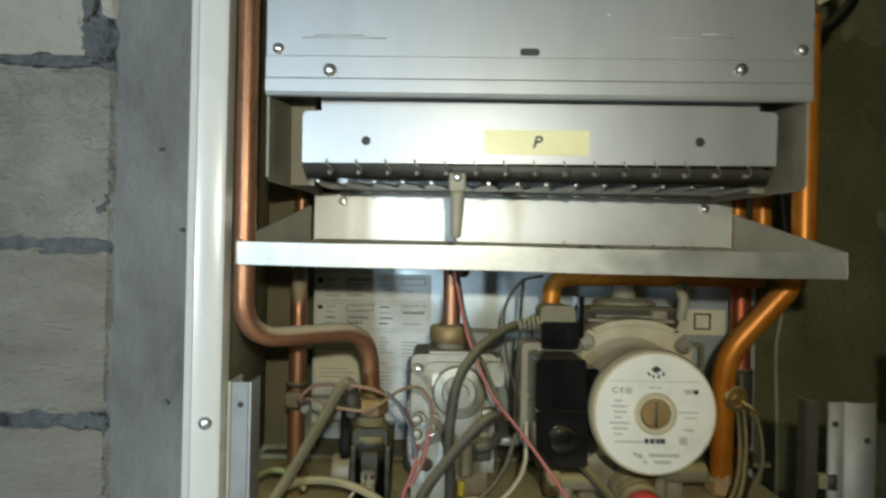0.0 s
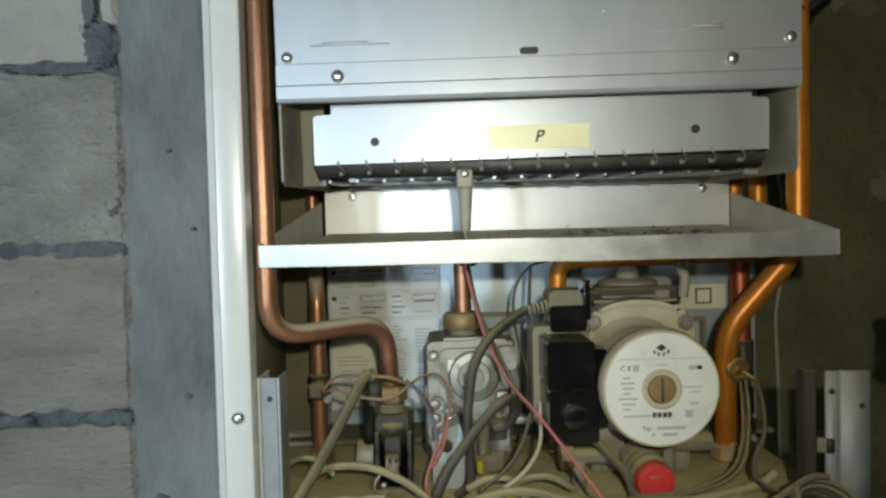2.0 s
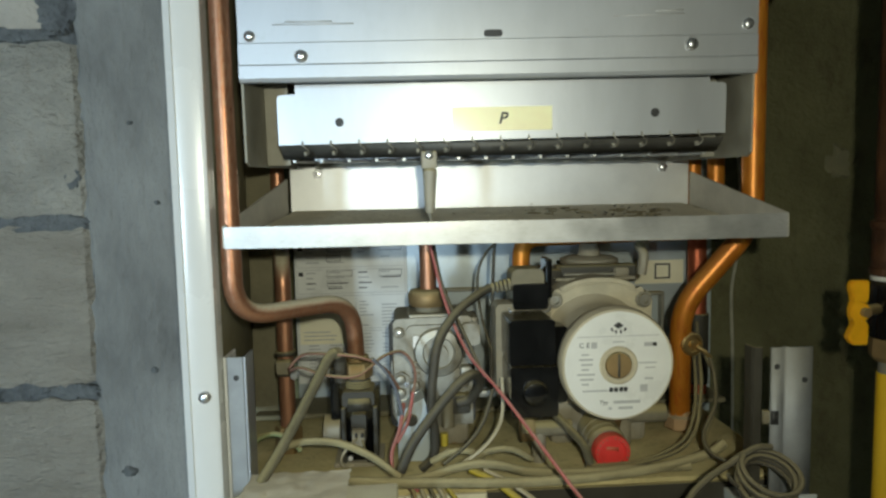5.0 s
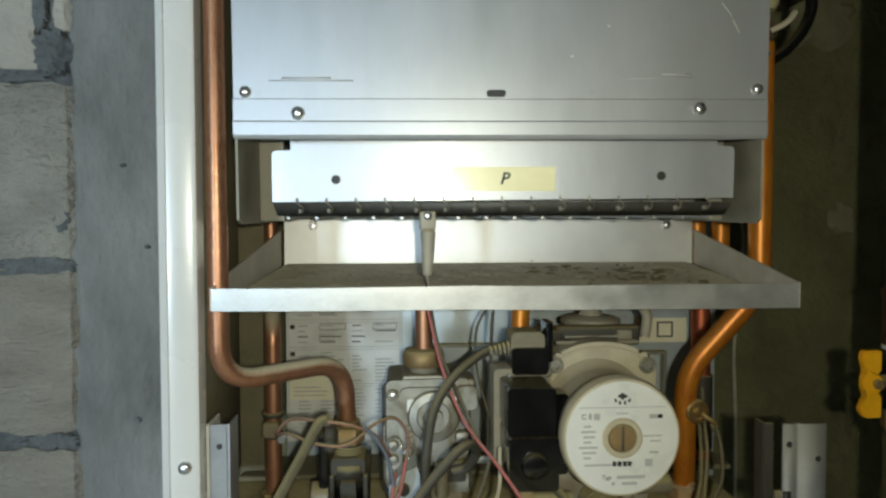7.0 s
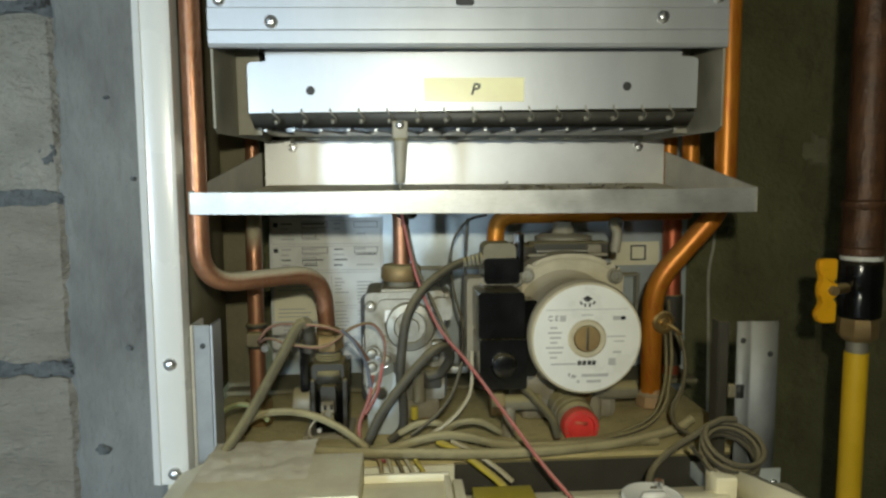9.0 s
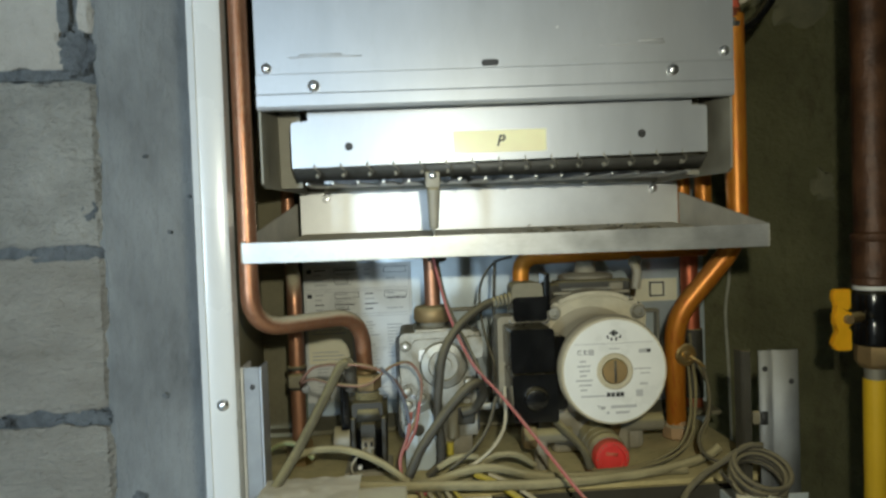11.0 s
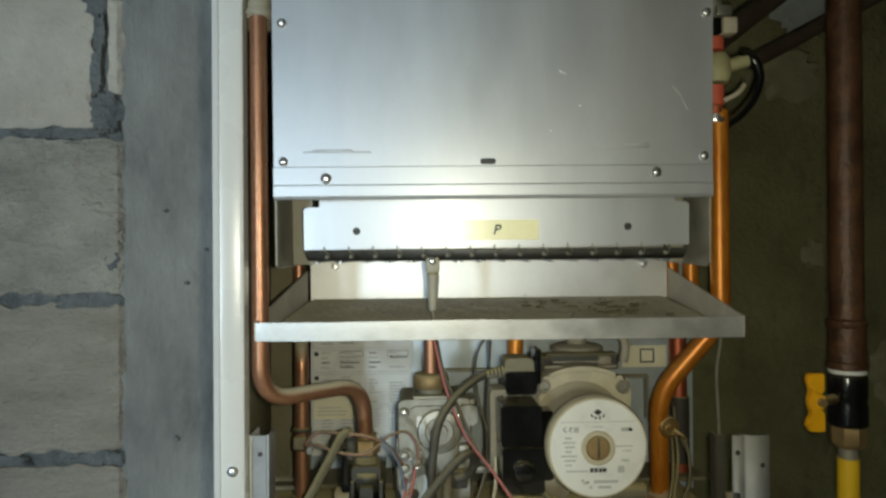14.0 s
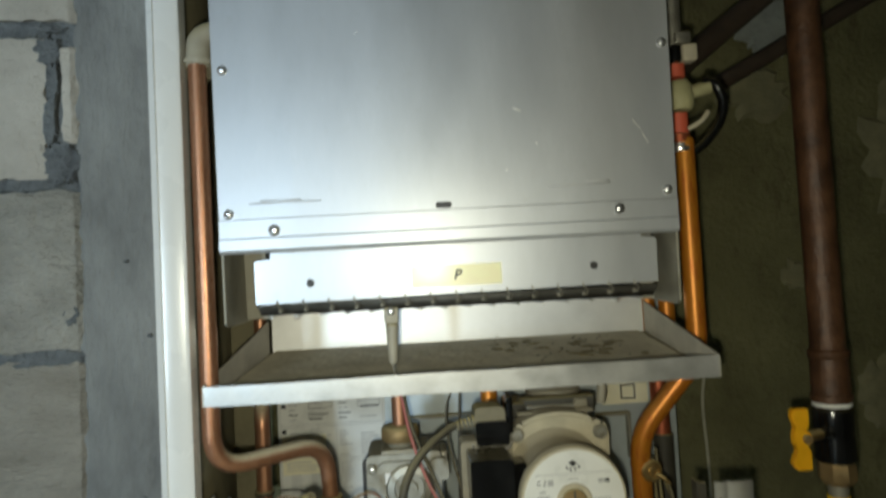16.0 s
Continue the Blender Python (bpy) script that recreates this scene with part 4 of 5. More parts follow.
for x, z in ((0.0905, 1.4210), (0.0920, 1.3805), (0.0905, 1.3660), (0.1020, 1.3720), (0.1385, 1.4180), (0.1420, 1.3790)):
    screw(gv, x, 0.5075 if x < 0.1 else 0.5040, z, 0.0032)
P("side_lug", box(0.1485, 0.1560, 0.5180, 0.5500, 1.4080, 1.4300, 0.003), "cast", gv)
P("side_flange", box(0.1485, 0.1700, 0.5240, 0.5300, 1.3600, 1.3660, 0.001), "cast", gv)
P("coil_housing", prism([(0.0880, 1.3270), (0.1180, 1.3270), (0.1180, 1.352), (0.1080, 1.3760), (0.0960, 1.3700), (0.0880, 1.3620)], 0.478, 0.507), "blue", gv, "pale blue plastic coil housing")
P("knob", lathe([(0.0045, 0), (0.0045, 0.003), (0, 0.0036)], (0.0985, 0.4775, 1.3600), (0, -1, 0), 16), "dark", gv)
P("adjusting_screw", cyl((0.1145, 0.4780, 1.3510), (0, -1, 0), 0.0028, 0.006), "bright", gv)
P("outlet", cyl((0.1330, 0.520, 1.3262), (0, 0, 1), 0.0100, 0.0180), "old_brass", gv)
P("yellow_tip", cyl((0.1235, 0.4790, 1.3380), (0, 0, 1), 0.0028, 0.010), "yellow_wire", gv, "yellow cap")
for x, z, r in ((0.0900, 1.4215, 0.0042), (0.0895, 1.3735, 0.0055), (0.1400, 1.3760, 0.0048), (0.1435, 1.4190, 0.0045)):
    P("boss", lathe([(r, 0), (r, 0.004), (r * 0.8, 0.0048), (r * 0.55, 0.0048), (r * 0.5, 0.003), (0, 0.003)], (x, 0.5080, z), (0, -1, 0), 18), "cast", gv)
for z in (1.3880, 1.3925, 1.3970):
    P("rib", box(0.1000, 0.1060, 0.5005, 0.5040, z, z + 0.0016, 0.0004), "cast", gv)
P("window", prism(rrect(0.1015, 0.1065, 1.4090, 1.4190, 0.0015), 0.5015, 0.5040), "plate", gv)
P("test_nipple", lathe([(0.0035, 0), (0.0035, 0.006), (0.0022, 0.007), (0.0022, 0.011), (0, 0.0112)], (0.0905, 0.5080, 1.3655), (0, -1, 0), 14), "bright", gv)
P("test_nipple", lathe([(0.0035, 0), (0.0035, 0.005), (0.0022, 0.006), (0.0022, 0.010), (0, 0.0102)], (0.0960, 0.5080, 1.3810), (0, -1, 0), 14), "bright", gv)
P("plug_connector", box(0.1300, 0.1460, 0.4960, 0.5080, 1.3560, 1.3720, 0.002), "dark", gv)
P("sealing_line", box(0.0845, 0.0852, 0.5060, 0.5078, 1.3560, 1.4050), "ink", gv)
P("lobe_plate", prism(rrect(0.0850, 0.0975, 1.3560, 1.3900, 0.0058), 0.5000, 0.5034), "cast", gv)
P("lobe_plate", prism(rrect(0.0975, 0.1075, 1.3740, 1.3850, 0.0045), 0.5010, 0.5034), "cast", gv)
P("gasket", prism(rrect(0.0820, 0.1510, 1.3430, 1.4310, 0.006), 0.5100, 0.5125), "ink", gv, "dark gasket edge")
for x, z in ((0.0908, 1.3850), (0.0908, 1.3740), (0.1020, 1.3795)):
    P("seal_screw", lathe([(0.0042, 0), (0.0042, 0.0015), (0.0034, 0.0030), (0.0014, 0.0036), (0, 0.0036)], (x, 0.5000, z), (0, -1, 0), 18), "cast", gv)
b = bmesh.new()
for k in range(5):
    lathe([(0.0030, 0), (0.0037, 0.0007), (0.0030, 0.0014)], (0.0908, 0.4975, 1.3585 + 0.0020 * k), (0, 0, 1), 14, b)
P("spring", b, "bright", gv, "small bright coil spring")
P("pipe_clamp", box(0.1380, 0.1480, 0.4980, 0.5080, 1.3860, 1.3940, 0.002), "cast", gv)
P("corner_lug", prism(rrect(0.1400, 0.1550, 1.4100, 1.4280, 0.004), 0.5020, 0.5080), "cast", gv)
P("lower_stem", cyl((0.1280, 0.5000, 1.3450), (0, 0, 1), 0.0052, 0.0260), "grey", gv)
P("valve_foot", box(0.0900, 0.1450, 0.5100, 0.5600, 1.3262, 1.3445, 0.002), "cast_dusty", gv)

# ---- flow switch under the front copper pipe ----
fs = thing("flow_switch", (0.0589, 0.4874, 1.3262), "black plastic valve actuator under a brass nut", "valve")
P("threaded_neck", lathe([(0.0090, 0), (0.0102, 0.0010), (0.0090, 0.0020), (0.0102, 0.0030), (0.0090, 0.0040), (0.0102, 0.0050), (0.0090, 0.0060), (0.0090, 0.0078)], (0.0584, 0.4852, 1.3850), (0, 0, 1), 22), "dark", fs)
P("neck_block", prism(rrect(0.0466, 0.0708, 1.3724, 1.3840, 0.003), 0.4745, 0.5003), "dark", fs)
fb = P("body", prism([(0.0455, 1.3280), (0.0729, 1.3280), (0.0740, 1.3810), (0.0434, 1.3810)], 0.4800, 0.5120), "black", fs)
P("connector", prism(rrect(0.0535, 0.0645, 1.3477, 1.3680, 0.002), 0.4702, 0.4799), "dark", fs)
P("connector_face", prism(rrect(0.0541, 0.0632, 1.3445, 1.3574, 0.001), 0.4664, 0.4702), "cast_dusty", fs)
for x in (0.0562, 0.0608):
    P("pin", box(x, x + 0.0019, 0.4656, 0.4663, 1.3520, 1.3553), "ink", fs)
P("side_cap", cyl((0.0433, 0.4939, 1.3509), (-1, 0, 0.05), 0.0095, 0.013), "ceramic", fs, "dusty white plastic cap")
P("side_tube", box(0.0385, 0.0452, 0.4700, 0.4800, 1.3640, 1.4030, 0.002), "black", fs)
P("foot", box(0.0391, 0.0767, 0.4745, 0.5132, 1.3251, 1.3290, 0.001), "cast_dusty", fs)
for x in (0.0520, 0.0660, 0.0710):
    P("terminal", cyl((x, 0.4735, 1.3340), (0, -1, 0.2), 0.0019, 0.005, 10), "bright", fs)

P("shoulder", prism([(0.0500, 1.3700), (0.0690, 1.3700), (0.0670, 1.3790), (0.0515, 1.3790)], 0.4715, 0.4800), "dark", fs)
P("side_rail", box(0.0455, 0.0490, 0.4740, 0.4800, 1.3290, 1.3720, 0.001), "dark", fs)
P("side_rail", box(0.0695, 0.0730, 0.4740, 0.4800, 1.3290, 1.3720, 0.001), "dark", fs)
P("loop_lead", sweep(smooth_line([(0.0575, 0.4660, 1.3510), (0.0530, 0.4560, 1.3500), (0.0470, 0.4540, 1.3420), (0.0480, 0.4580, 1.3340), (0.0540, 0.4660, 1.3310)], 6), 0.0010, 8), "white_wire", fs, "thin off-white looped lead")
P("lead", sweep(smooth_line([(0.0615, 0.4660, 1.3500), (0.0640, 0.4620, 1.3430), (0.0660, 0.4660, 1.3330)], 6), 0.0008, 8), "cable", fs)

# ---- circulation pump ----
pump = thing("circulation_pump", (0.245, 0.50, 1.3262), "dusty circulation pump with a white round rating plate", "pump")
DX, DZ = 0.2430, 1.4100
motor = P("motor_can", lathe([(0.0410, 0), (0.0410, 0.003), (0.0385, 0.006), (0.0362, 0.010), (0.0355, 0.014), (0.0355, 0.042), (0.0398, 0.047), (0.0408, 0.053), (0.0404, 0.0575), (0.0392, 0.0605), (0, 0.0607)], (DX, 0.490, DZ), (0, -1, 0), 56), "beige", pump)
disc = P("rating_plate", lathe([(0.0378, 0), (0.0378, 0.0006), (0.0125, 0.0006), (0.0125, 0.0)], (DX, 0.4293, DZ), (0, -1, 0), 56), "label", pump, "white round rating plate with small print")
P("plug_ring", lathe([(0.0135, 0), (0.0135, 0.0012), (0.0122, 0.0020), (0.0098, 0.0016), (0.0094, 0)], (DX, 0.4293, DZ), (0, -1, 0), 36), "beige", pump)
plug = P("vent_plug", lathe([(0.0092, 0), (0.0092, 0.0014), (0.0086, 0.0020), (0, 0.0021)], (DX, 0.4293, DZ), (0, -1, 0), 30), "old_brass", pump, "slotted brass vent plug")
P("plug_slot", box(DX - 0.0008, DX + 0.0008, 0.4269, 0.4273, DZ - 0.0080, DZ + 0.0080), "soot", plug)


def mark(x, z, w, h, mat="ink", tilt=0):
    P("print", box(-w / 2, w / 2, 0.42825, 0.42865, -h / 2, h / 2), mat, disc, "", False).matrix_basis = pose(DX + x, 0, DZ + z, 0, tilt, 0)


mark(0.0, 0.0205, 0.058, 0.0004, "grey_ink")
P("emblem", prism([(DX - 0.0036, DZ + 0.0280), (DX, DZ + 0.0256), (DX + 0.0036, DZ + 0.0280), (DX, DZ + 0.0304)], 0.42825, 0.42865), "ink", disc, "", False)
for k, (x, z) in enumerate(((-0.0046, 0.0252), (-0.0018, 0.0236), (0.0016, 0.0236), (0.0046, 0.0252))):
    mark(x, z, 0.0013, 0.0024, "ink", (-25, -10, 10, 25)[k])
mark(0.0, 0.0165, 0.008, 0.0008, "grey_ink")


def lettering(text, x, z, size, mat="ink"):
    cu = bpy.data.curves.new("letters", "FONT")
    cu.body, cu.size, cu.align_x, cu.align_y, cu.extrude = text, size, "CENTER", "CENTER", 0.0001
    ob = bpy.data.objects.new("tmp_letters", cu)
    scene.collection.objects.link(ob)
    bpy.context.view_layer.update()
    data = bpy.data.meshes.new_from_object(ob.evaluated_get(bpy.context.evaluated_depsgraph_get()))
    bpy.data.objects.remove(ob)
    bm = bmesh.new()
    bm.from_mesh(data)
    bmesh.ops.transform(bm, matrix=pose(DX + x, 0.4284, DZ + z, 90, 0, 0), verts=bm.verts)
    P("letters", bm, mat, disc, "", False)


lettering("C E", -0.0240, 0.0145, 0.0050)
lettering("Typ", -0.0105, -0.0262, 0.0040)
mark(-0.0172, 0.0145, 0.0040, 0.0042, "grey_ink")
mark(0.0225, 0.0142, 0.0085, 0.0028, "grey_ink")
mark(0.0255, 0.0142, 0.0030, 0.0024, "ink")
for k in range(7):
    mark(-0.0235 + 0.0006 * (k % 3), 0.0080 - k * 0.0035, 0.005 + 0.0035 * ((k * 5) % 3) * (0.5 + k / 7), 0.0012, "grey_ink")
mark(-0.0165, -0.0178, 0.018, 0.0011, "grey_ink")
for k, x in enumerate((-0.0052, -0.0018, 0.0018, 0.0050)):
    mark(x, -0.0172, 0.0026, 0.0032, "ink", 8)
mark(0.0180, -0.0168, 0.0050, 0.0050, "grey_ink")
for x, w in ((0.0205, 0.013), (0.0225, 0.007)):
    mark(x, 0.0012 - (0.0 if w > 0.01 else 0.0035), w, 0.0008, "grey_ink")
mark(0.0215, -0.0100, 0.006, 0.0012, "grey_ink")
mark(0.0060, -0.0262, 0.019, 0.0020, "grey_ink")
mark(-0.0060, -0.0305, 0.002, 0.0018, "grey_ink")
mark(0.0050, -0.0305, 0.010, 0.0018, "grey_ink")

hump = [(0.2470 + 0.0335 * math.sin(radians(a)), 1.4500 + 0.0135 * math.cos(radians(a))) for a in range(75, -76, -10)]
face = prism([*arc(0.2800, 1.3730, 0.009, -90, 0, 4), *arc(0.2815, 1.4455, 0.008, 0, 60, 4), *hump, *arc(0.2110, 1.4455, 0.008, 120, 180, 4), *arc(0.2120, 1.3730, 0.009, 180, 270, 4)], 0.4880, 0.512)
bmesh.ops.bevel(face, geom=[e for e in face.edges if abs(e.verts[0].co.y - 0.4880) < 1e-5 and abs(e.verts[1].co.y - 0.4880) < 1e-5], offset=0.0022, segments=2, affect="EDGES")
P("flange", face, "beige", pump, "dust-covered pump flange with a humped top")
P("flange_ridge", sweep([Vector((x, 0.4884, z - 0.0042)) for x, z in hump], 0.0012, 8), "beige", pump)
for x, z in ((0.2118, 1.4468), (0.2822, 1.4455), (0.2118, 1.3730), (0.2815, 1.3730)):
    b = lathe([(0.0064, 0), (0.0064, 0.0010), (0.0058, 0.0015), (0.0050, 0.0015), (0.0050, 0.0042), (0.0044, 0.0048), (0.0028, 0.0048), (0.0026, 0.0020), (0, 0.0020)], (x, 0.488, z), (0, -1, 0), 22)
    P("bolt", b, "cast", pump, "socket-head bolt")
P("volute", lathe([(0.0420, 0), (0.0500, 0.010), (0.0500, 0.040), (0.0420, 0.055)], (DX, 0.512, 1.4000), (0, 1, 0), 36), "cast_dusty", pump)
P("outlet", cyl((0.2580, 0.548, 1.4400), (0, 0, 1), 0.0150, 0.0180), "cast_dusty", pump)
P("pump_foot", box(0.2100, 0.2900, 0.4980, 0.5600, 1.3262, 1.3660, 0.006), "cast_dusty", pump)
b = lathe([(0.0270, 0), (0.0280, 0.002), (0.0270, 0.005), (0.0210, 0.006), (0.0210, 0.010), (0.0250, 0.011), (0.0250, 0.015), (0.0200, 0.017), (0.0100, 0.018), (0.0080, 0.028)], (0.2580, 0.555, 1.4570), (0, 0, 1), 30)
P("air_vent", b, "cast_dusty", pump, "dusty ribbed automatic air vent")
P("vent_plate", box(0.2200, 0.2880, 0.5180, 0.5330, 1.4550, 1.4700, 0.002), "dark", pump, "dark frame of the air vent")
P("vent_bar", box(0.2260, 0.2780, 0.5140, 0.5178, 1.4615, 1.4640, 0.0008), "cast", pump, "bare metal bar")
P("vent_clip", sweep(smooth_line([(0.2960, 0.53, 1.4600), (0.2980, 0.53, 1.4760), (0.2960, 0.535, 1.4840), (0.3030, 0.540, 1.4850)], 6), 0.0042, 12), "ceramic", pump, "pale bent tube")
# terminal box
tb = P("terminal_plate", prism(rrect(0.1640, 0.2060, 1.3740, 1.4470, 0.004), 0.475, 0.500), "cast_dusty", pump)
P("terminal_cover", prism(rrect(0.1680, 0.2005, 1.4100, 1.4420, 0.0025), 0.4360, 0.474), "black", pump, "glossy black terminal cover")
sw = P("switch_block", prism(rrect(0.1685, 0.2020, 1.3735, 1.4090, 0.002), 0.4340, 0.475), "black", pump, "black speed switch block")
P("speed_knob", lathe([(0.0090, 0), (0.0090, 0.003), (0.0080, 0.0050), (0.0050, 0.0058), (0, 0.0060)], (0.1853, 0.4340, 1.3910), (0, -1, 0), 28), "black", sw, "round black speed knob")
P("cover_skirt", prism(rrect(0.1990, 0.2140, 1.3760, 1.4330, 0.003), 0.4560, 0.4740), "black", pump, "black skirt of the terminal cover")
P("plug_body", prism(rrect(0.1770, 0.2040, 1.4425, 1.4620, 0.003), 0.474, 0.505), "black", pump, "dark power plug")
P("plug_top", prism(rrect(0.1770, 0.2020, 1.4560, 1.4730, 0.005), 0.478, 0.503), "grey", pump)
P("plug_tail", box(0.2035, 0.2085, 0.480, 0.500, 1.4500, 1.4800, 0.001), "black", pump)
for k in range(5):
    P("strain_relief", cyl((0.1775 - k * 0.0032, 0.488, 1.4605 - k * 0.0006), (-1, 0, -0.15), 0.0052 - k * 0.0003, 0.0022, 14), "grey", pump)

P("head_bar", box(0.2150, 0.2800, 0.4980, 0.5040, 1.4600, 1.4625, 0.0008), "cast_dusty", pump)
P("head_block", box(0.2080, 0.2240, 0.5130, 0.5500, 1.4540, 1.4680, 0.002), "dark", pump)
P("head_block", box(0.2680, 0.2800, 0.5130, 0.5500, 1.4540, 1.4680, 0.002), "cast_dusty", pump)
P("clip_wire", sweep(smooth_line([(0.1740, 0.476, 1.4440), (0.1760, 0.4725, 1.4415), (0.1900, 0.4720, 1.4405), (0.2030, 0.4725, 1.4415), (0.2060, 0.476, 1.4450)], 6), 0.0009, 8), "bright", pump, "bright steel clip wire")
# safety valve with red cap
sv = thing("safety_valve", (0.2460, 0.462, 1.3262), "safety valve with a red plastic cap", "valve")
P("valve_body", lathe([(0.0130, 0), (0.0150, 0.002), (0.0150, 0.006), (0.0135, 0.007), (0.0150, 0.008), (0.0150, 0.014), (0.0135, 0.015), (0.0150, 0.016), (0.0150, 0.028)], (0.2470, 0.4660, 1.3375), (-0.05, 1, 0.15), 30), "grey", sv)
cap = P("cap", lathe([(0.0138, 0), (0.0140, 0.002), (0.0140, 0.009), (0.0132, 0.0105), (0.0100, 0.0110), (0.0094, 0.0088), (0, 0.0088)], (0.2480, 0.4670, 1.3352), (0.02, -1, 0), 40), "red", sv, "red plastic cap with a recessed face")
P("cap_slot", box(-0.0048, 0.0048, 0.4576, 0.4582, -0.0012, 0.0012), "orange_red", cap).matrix_basis = pose(0.2482, 0, 1.3382, 0, 6, 0)
for k in range(22):
    a = 6.28318 * k / 22
    if k % 7 != 6:
        P("cap_print", box(-0.0003, 0.0003, 0.4558, 0.4562, -0.0006, 0.0006), "patch", cap, "", False).matrix_basis = pose(0.2482 + 0.0117 * math.cos(a), 0, 1.3352 + 0.0117 * math.sin(a), 0, -math.degrees(a), 0)
P("valve_foot", box(0.2340, 0.2560, 0.4640, 0.4860, 1.3262, 1.3360, 0.003), "cast_dusty", sv)
for x0, x1, y, z, r, nm in ((0.1850, 0.2200, 0.470, 1.352, 0.0060, "brass_fitting"), (0.2600, 0.3050, 0.500, 1.350, 0.0075, "pipe_stub")):
    f = thing(nm, (x0, y, 1.3262), "dusty brass pipe fitting on the bottom panel", "fitting")
    P("barrel", cyl((x0, y, z), (1, 0, 0), r, x1 - x0), "grey", f)
    P("nut", hexnut((x0 - 0.004, y, z), (1, 0, 0), r * 1.6, 0.010), "old_brass", f)
    P("leg", cyl((x0 + 0.01, y, 1.3262), (0, 0, 1), r * 0.9, z - 1.3262), "cast_dusty", f)

# valve cluster on top of the orange pipe
tv = thing("pipe_valve", (0.3748, 0.5000, 1.6766), "red and pale plastic valve on top of the pipe", "valve")
P("socket", lathe([(0.0090, 0), (0.0096, 0.001), (0.0096, 0.004), (0.0084, 0.005), (0.0084, 0.0075)], (0.3725, 0.5000, 1.6783), (0, 0, 1), 20), "bright", tv)
P("gland", cyl((0.3725, 0.5000, 1.6867), (0, 0, 1), 0.0088, 0.007), "redcopper", tv)
P("lower_sleeve", cyl((0.3725, 0.5000, 1.6945), (0, 0, 1), 0.0078, 0.018), "orange_red", tv, "orange-red sleeve")
P("valve_core", lathe([(0.0095, 0), (0.0120, 0.004), (0.0125, 0.012), (0.0110, 0.022), (0.0085, 0.026)], (0.3742, 0.5000, 1.7147), (0, 0, 1), 24), "pale", tv, "pale translucent valve body")
P("spout", cyl((0.3837, 0.4989, 1.7304), (1, -0.1, 0.25), 0.0060, 0.018), "pale", tv)
P("upper_sleeve", cyl((0.3725, 0.5000, 1.7439), (0, 0, 1), 0.0078, 0.012), "orange_red", tv, "orange-red sleeve")
P("top_clip", box(0.3681, 0.3759, 0.4922, 0.5079, 1.7574, 1.7720, 0.001), "black", tv)
P("white_clip", box(0.3765, 0.3894, 0.4900, 0.5057, 1.7574, 1.7720, 0.0015), "white_wire", tv, "off-white clip")
P("upper_pipe", cyl((0.3725, 0.5000, 1.7719), (0, 0, 1), 0.0070, 0.16), "cast", tv)
P("clamp", box(0.3700, 0.3850, 0.4900, 0.5080, 1.7724, 1.7830, 0.0025), "cast", tv, "grey metal clamp")
P("tie", sweep(smooth_line([(0.3759, 0.4899, 1.6968), (0.3860, 0.4854, 1.7024), (0.3927, 0.4865, 1.7102)], 6), 0.0022, 8), "white_wire", tv)
lo_ = thing("cable_loop", (0.3905, 0.4989, 1.6822), "thick black cable looping from the valve", "cable")
P("cable", sweep(smooth_line([(0.3950, 0.4966, 1.7405), (0.4062, 0.4966, 1.7360), (0.4118, 0.4966, 1.7203), (0.4073, 0.4978, 1.7024), (0.3950, 0.4989, 1.6867), (0.3826, 0.5000, 1.6777)], 10), 0.0044, 12), "black", lo_)
wl = thing("cable", (0.502, 0.770, 1.0), "thin pale cable hanging down the rendered wall", "cable")
P("cable", sweep(smooth_line([(0.4990, 0.768, 2.6), (0.4985, 0.768, 2.0), (0.4960, 0.768, 1.80), (0.5020, 0.768, 1.70), (0.4995, 0.768, 1.60), (0.5060, 0.768, 1.53), (0.5030, 0.768, 1.45), (0.4970, 0.768, 1.40), (0.5000, 0.768, 1.30), (0.502, 0.768, 1.0), (0.502, 0.768, 0.0)], 10), 0.0020, 8), "pale_cable", wl)

# ---- gas supply on the right ----
GX, GY = 0.4755, 0.475
gs = thing("gas_supply_pipe", (GX, GY, 1.505), "rust-brown painted steel gas pipe down the wall", "pipe")
P("tube", sweep([Vector((GX, GY, 2.6)), Vector((GX + 0.0005, GY, 2.0)), Vector((GX, GY, 1.4963))], 0.0134, 28), "rust", gs)
cpl = P("coupling", lathe([(0.0148, 0), (0.0160, 0.0015), (0.0160, 0.006), (0.0149, 0.007), (0.0147, 0.036), (0.0160, 0.038), (0.0160, 0.042), (0.0134, 0.044)], (GX, GY, 1.4603), (0, 0, 1), 28), "rust", gs, "rust-brown pipe coupling")
bvl = thing("ball_valve", (GX, GY, 1.3937), "black ball valve with a yellow butterfly handle", "valve")
P("seal_ring", cyl((GX, GY, 1.4568), (0, 0, 1), 0.0150, 0.0036), "label", bvl, "white sealing tape")
P("valve_body", lathe([(0.0138, 0), (0.0156, 0.002), (0.0156, 0.018), (0.0150, 0.020), (0.0150, 0.024), (0.0156, 0.026), (0.0156, 0.0420), (0.0142, 0.0456)], (GX, GY, 1.4111), (0, 0, 1), 28), "black", bvl)
P("lower_nut", lathe([(0.0108, 0), (0.0136, 0.003), (0.0146, 0.005), (0.0146, 0.015), (0.0138, 0.0184)], (GX, GY, 1.3926), (0, 0, 1), 8), "old_brass", bvl, "brass hexagon nut")
P("collar", cyl((GX, GY, 1.3810), (0, 0, 1), 0.0078, 0.012), "dusty_steel", bvl)
P("stem", cyl((GX - 0.010, GY - 0.002, 1.4354), (-1, -0.42, 0), 0.0042, 0.026), "brass", bvl)
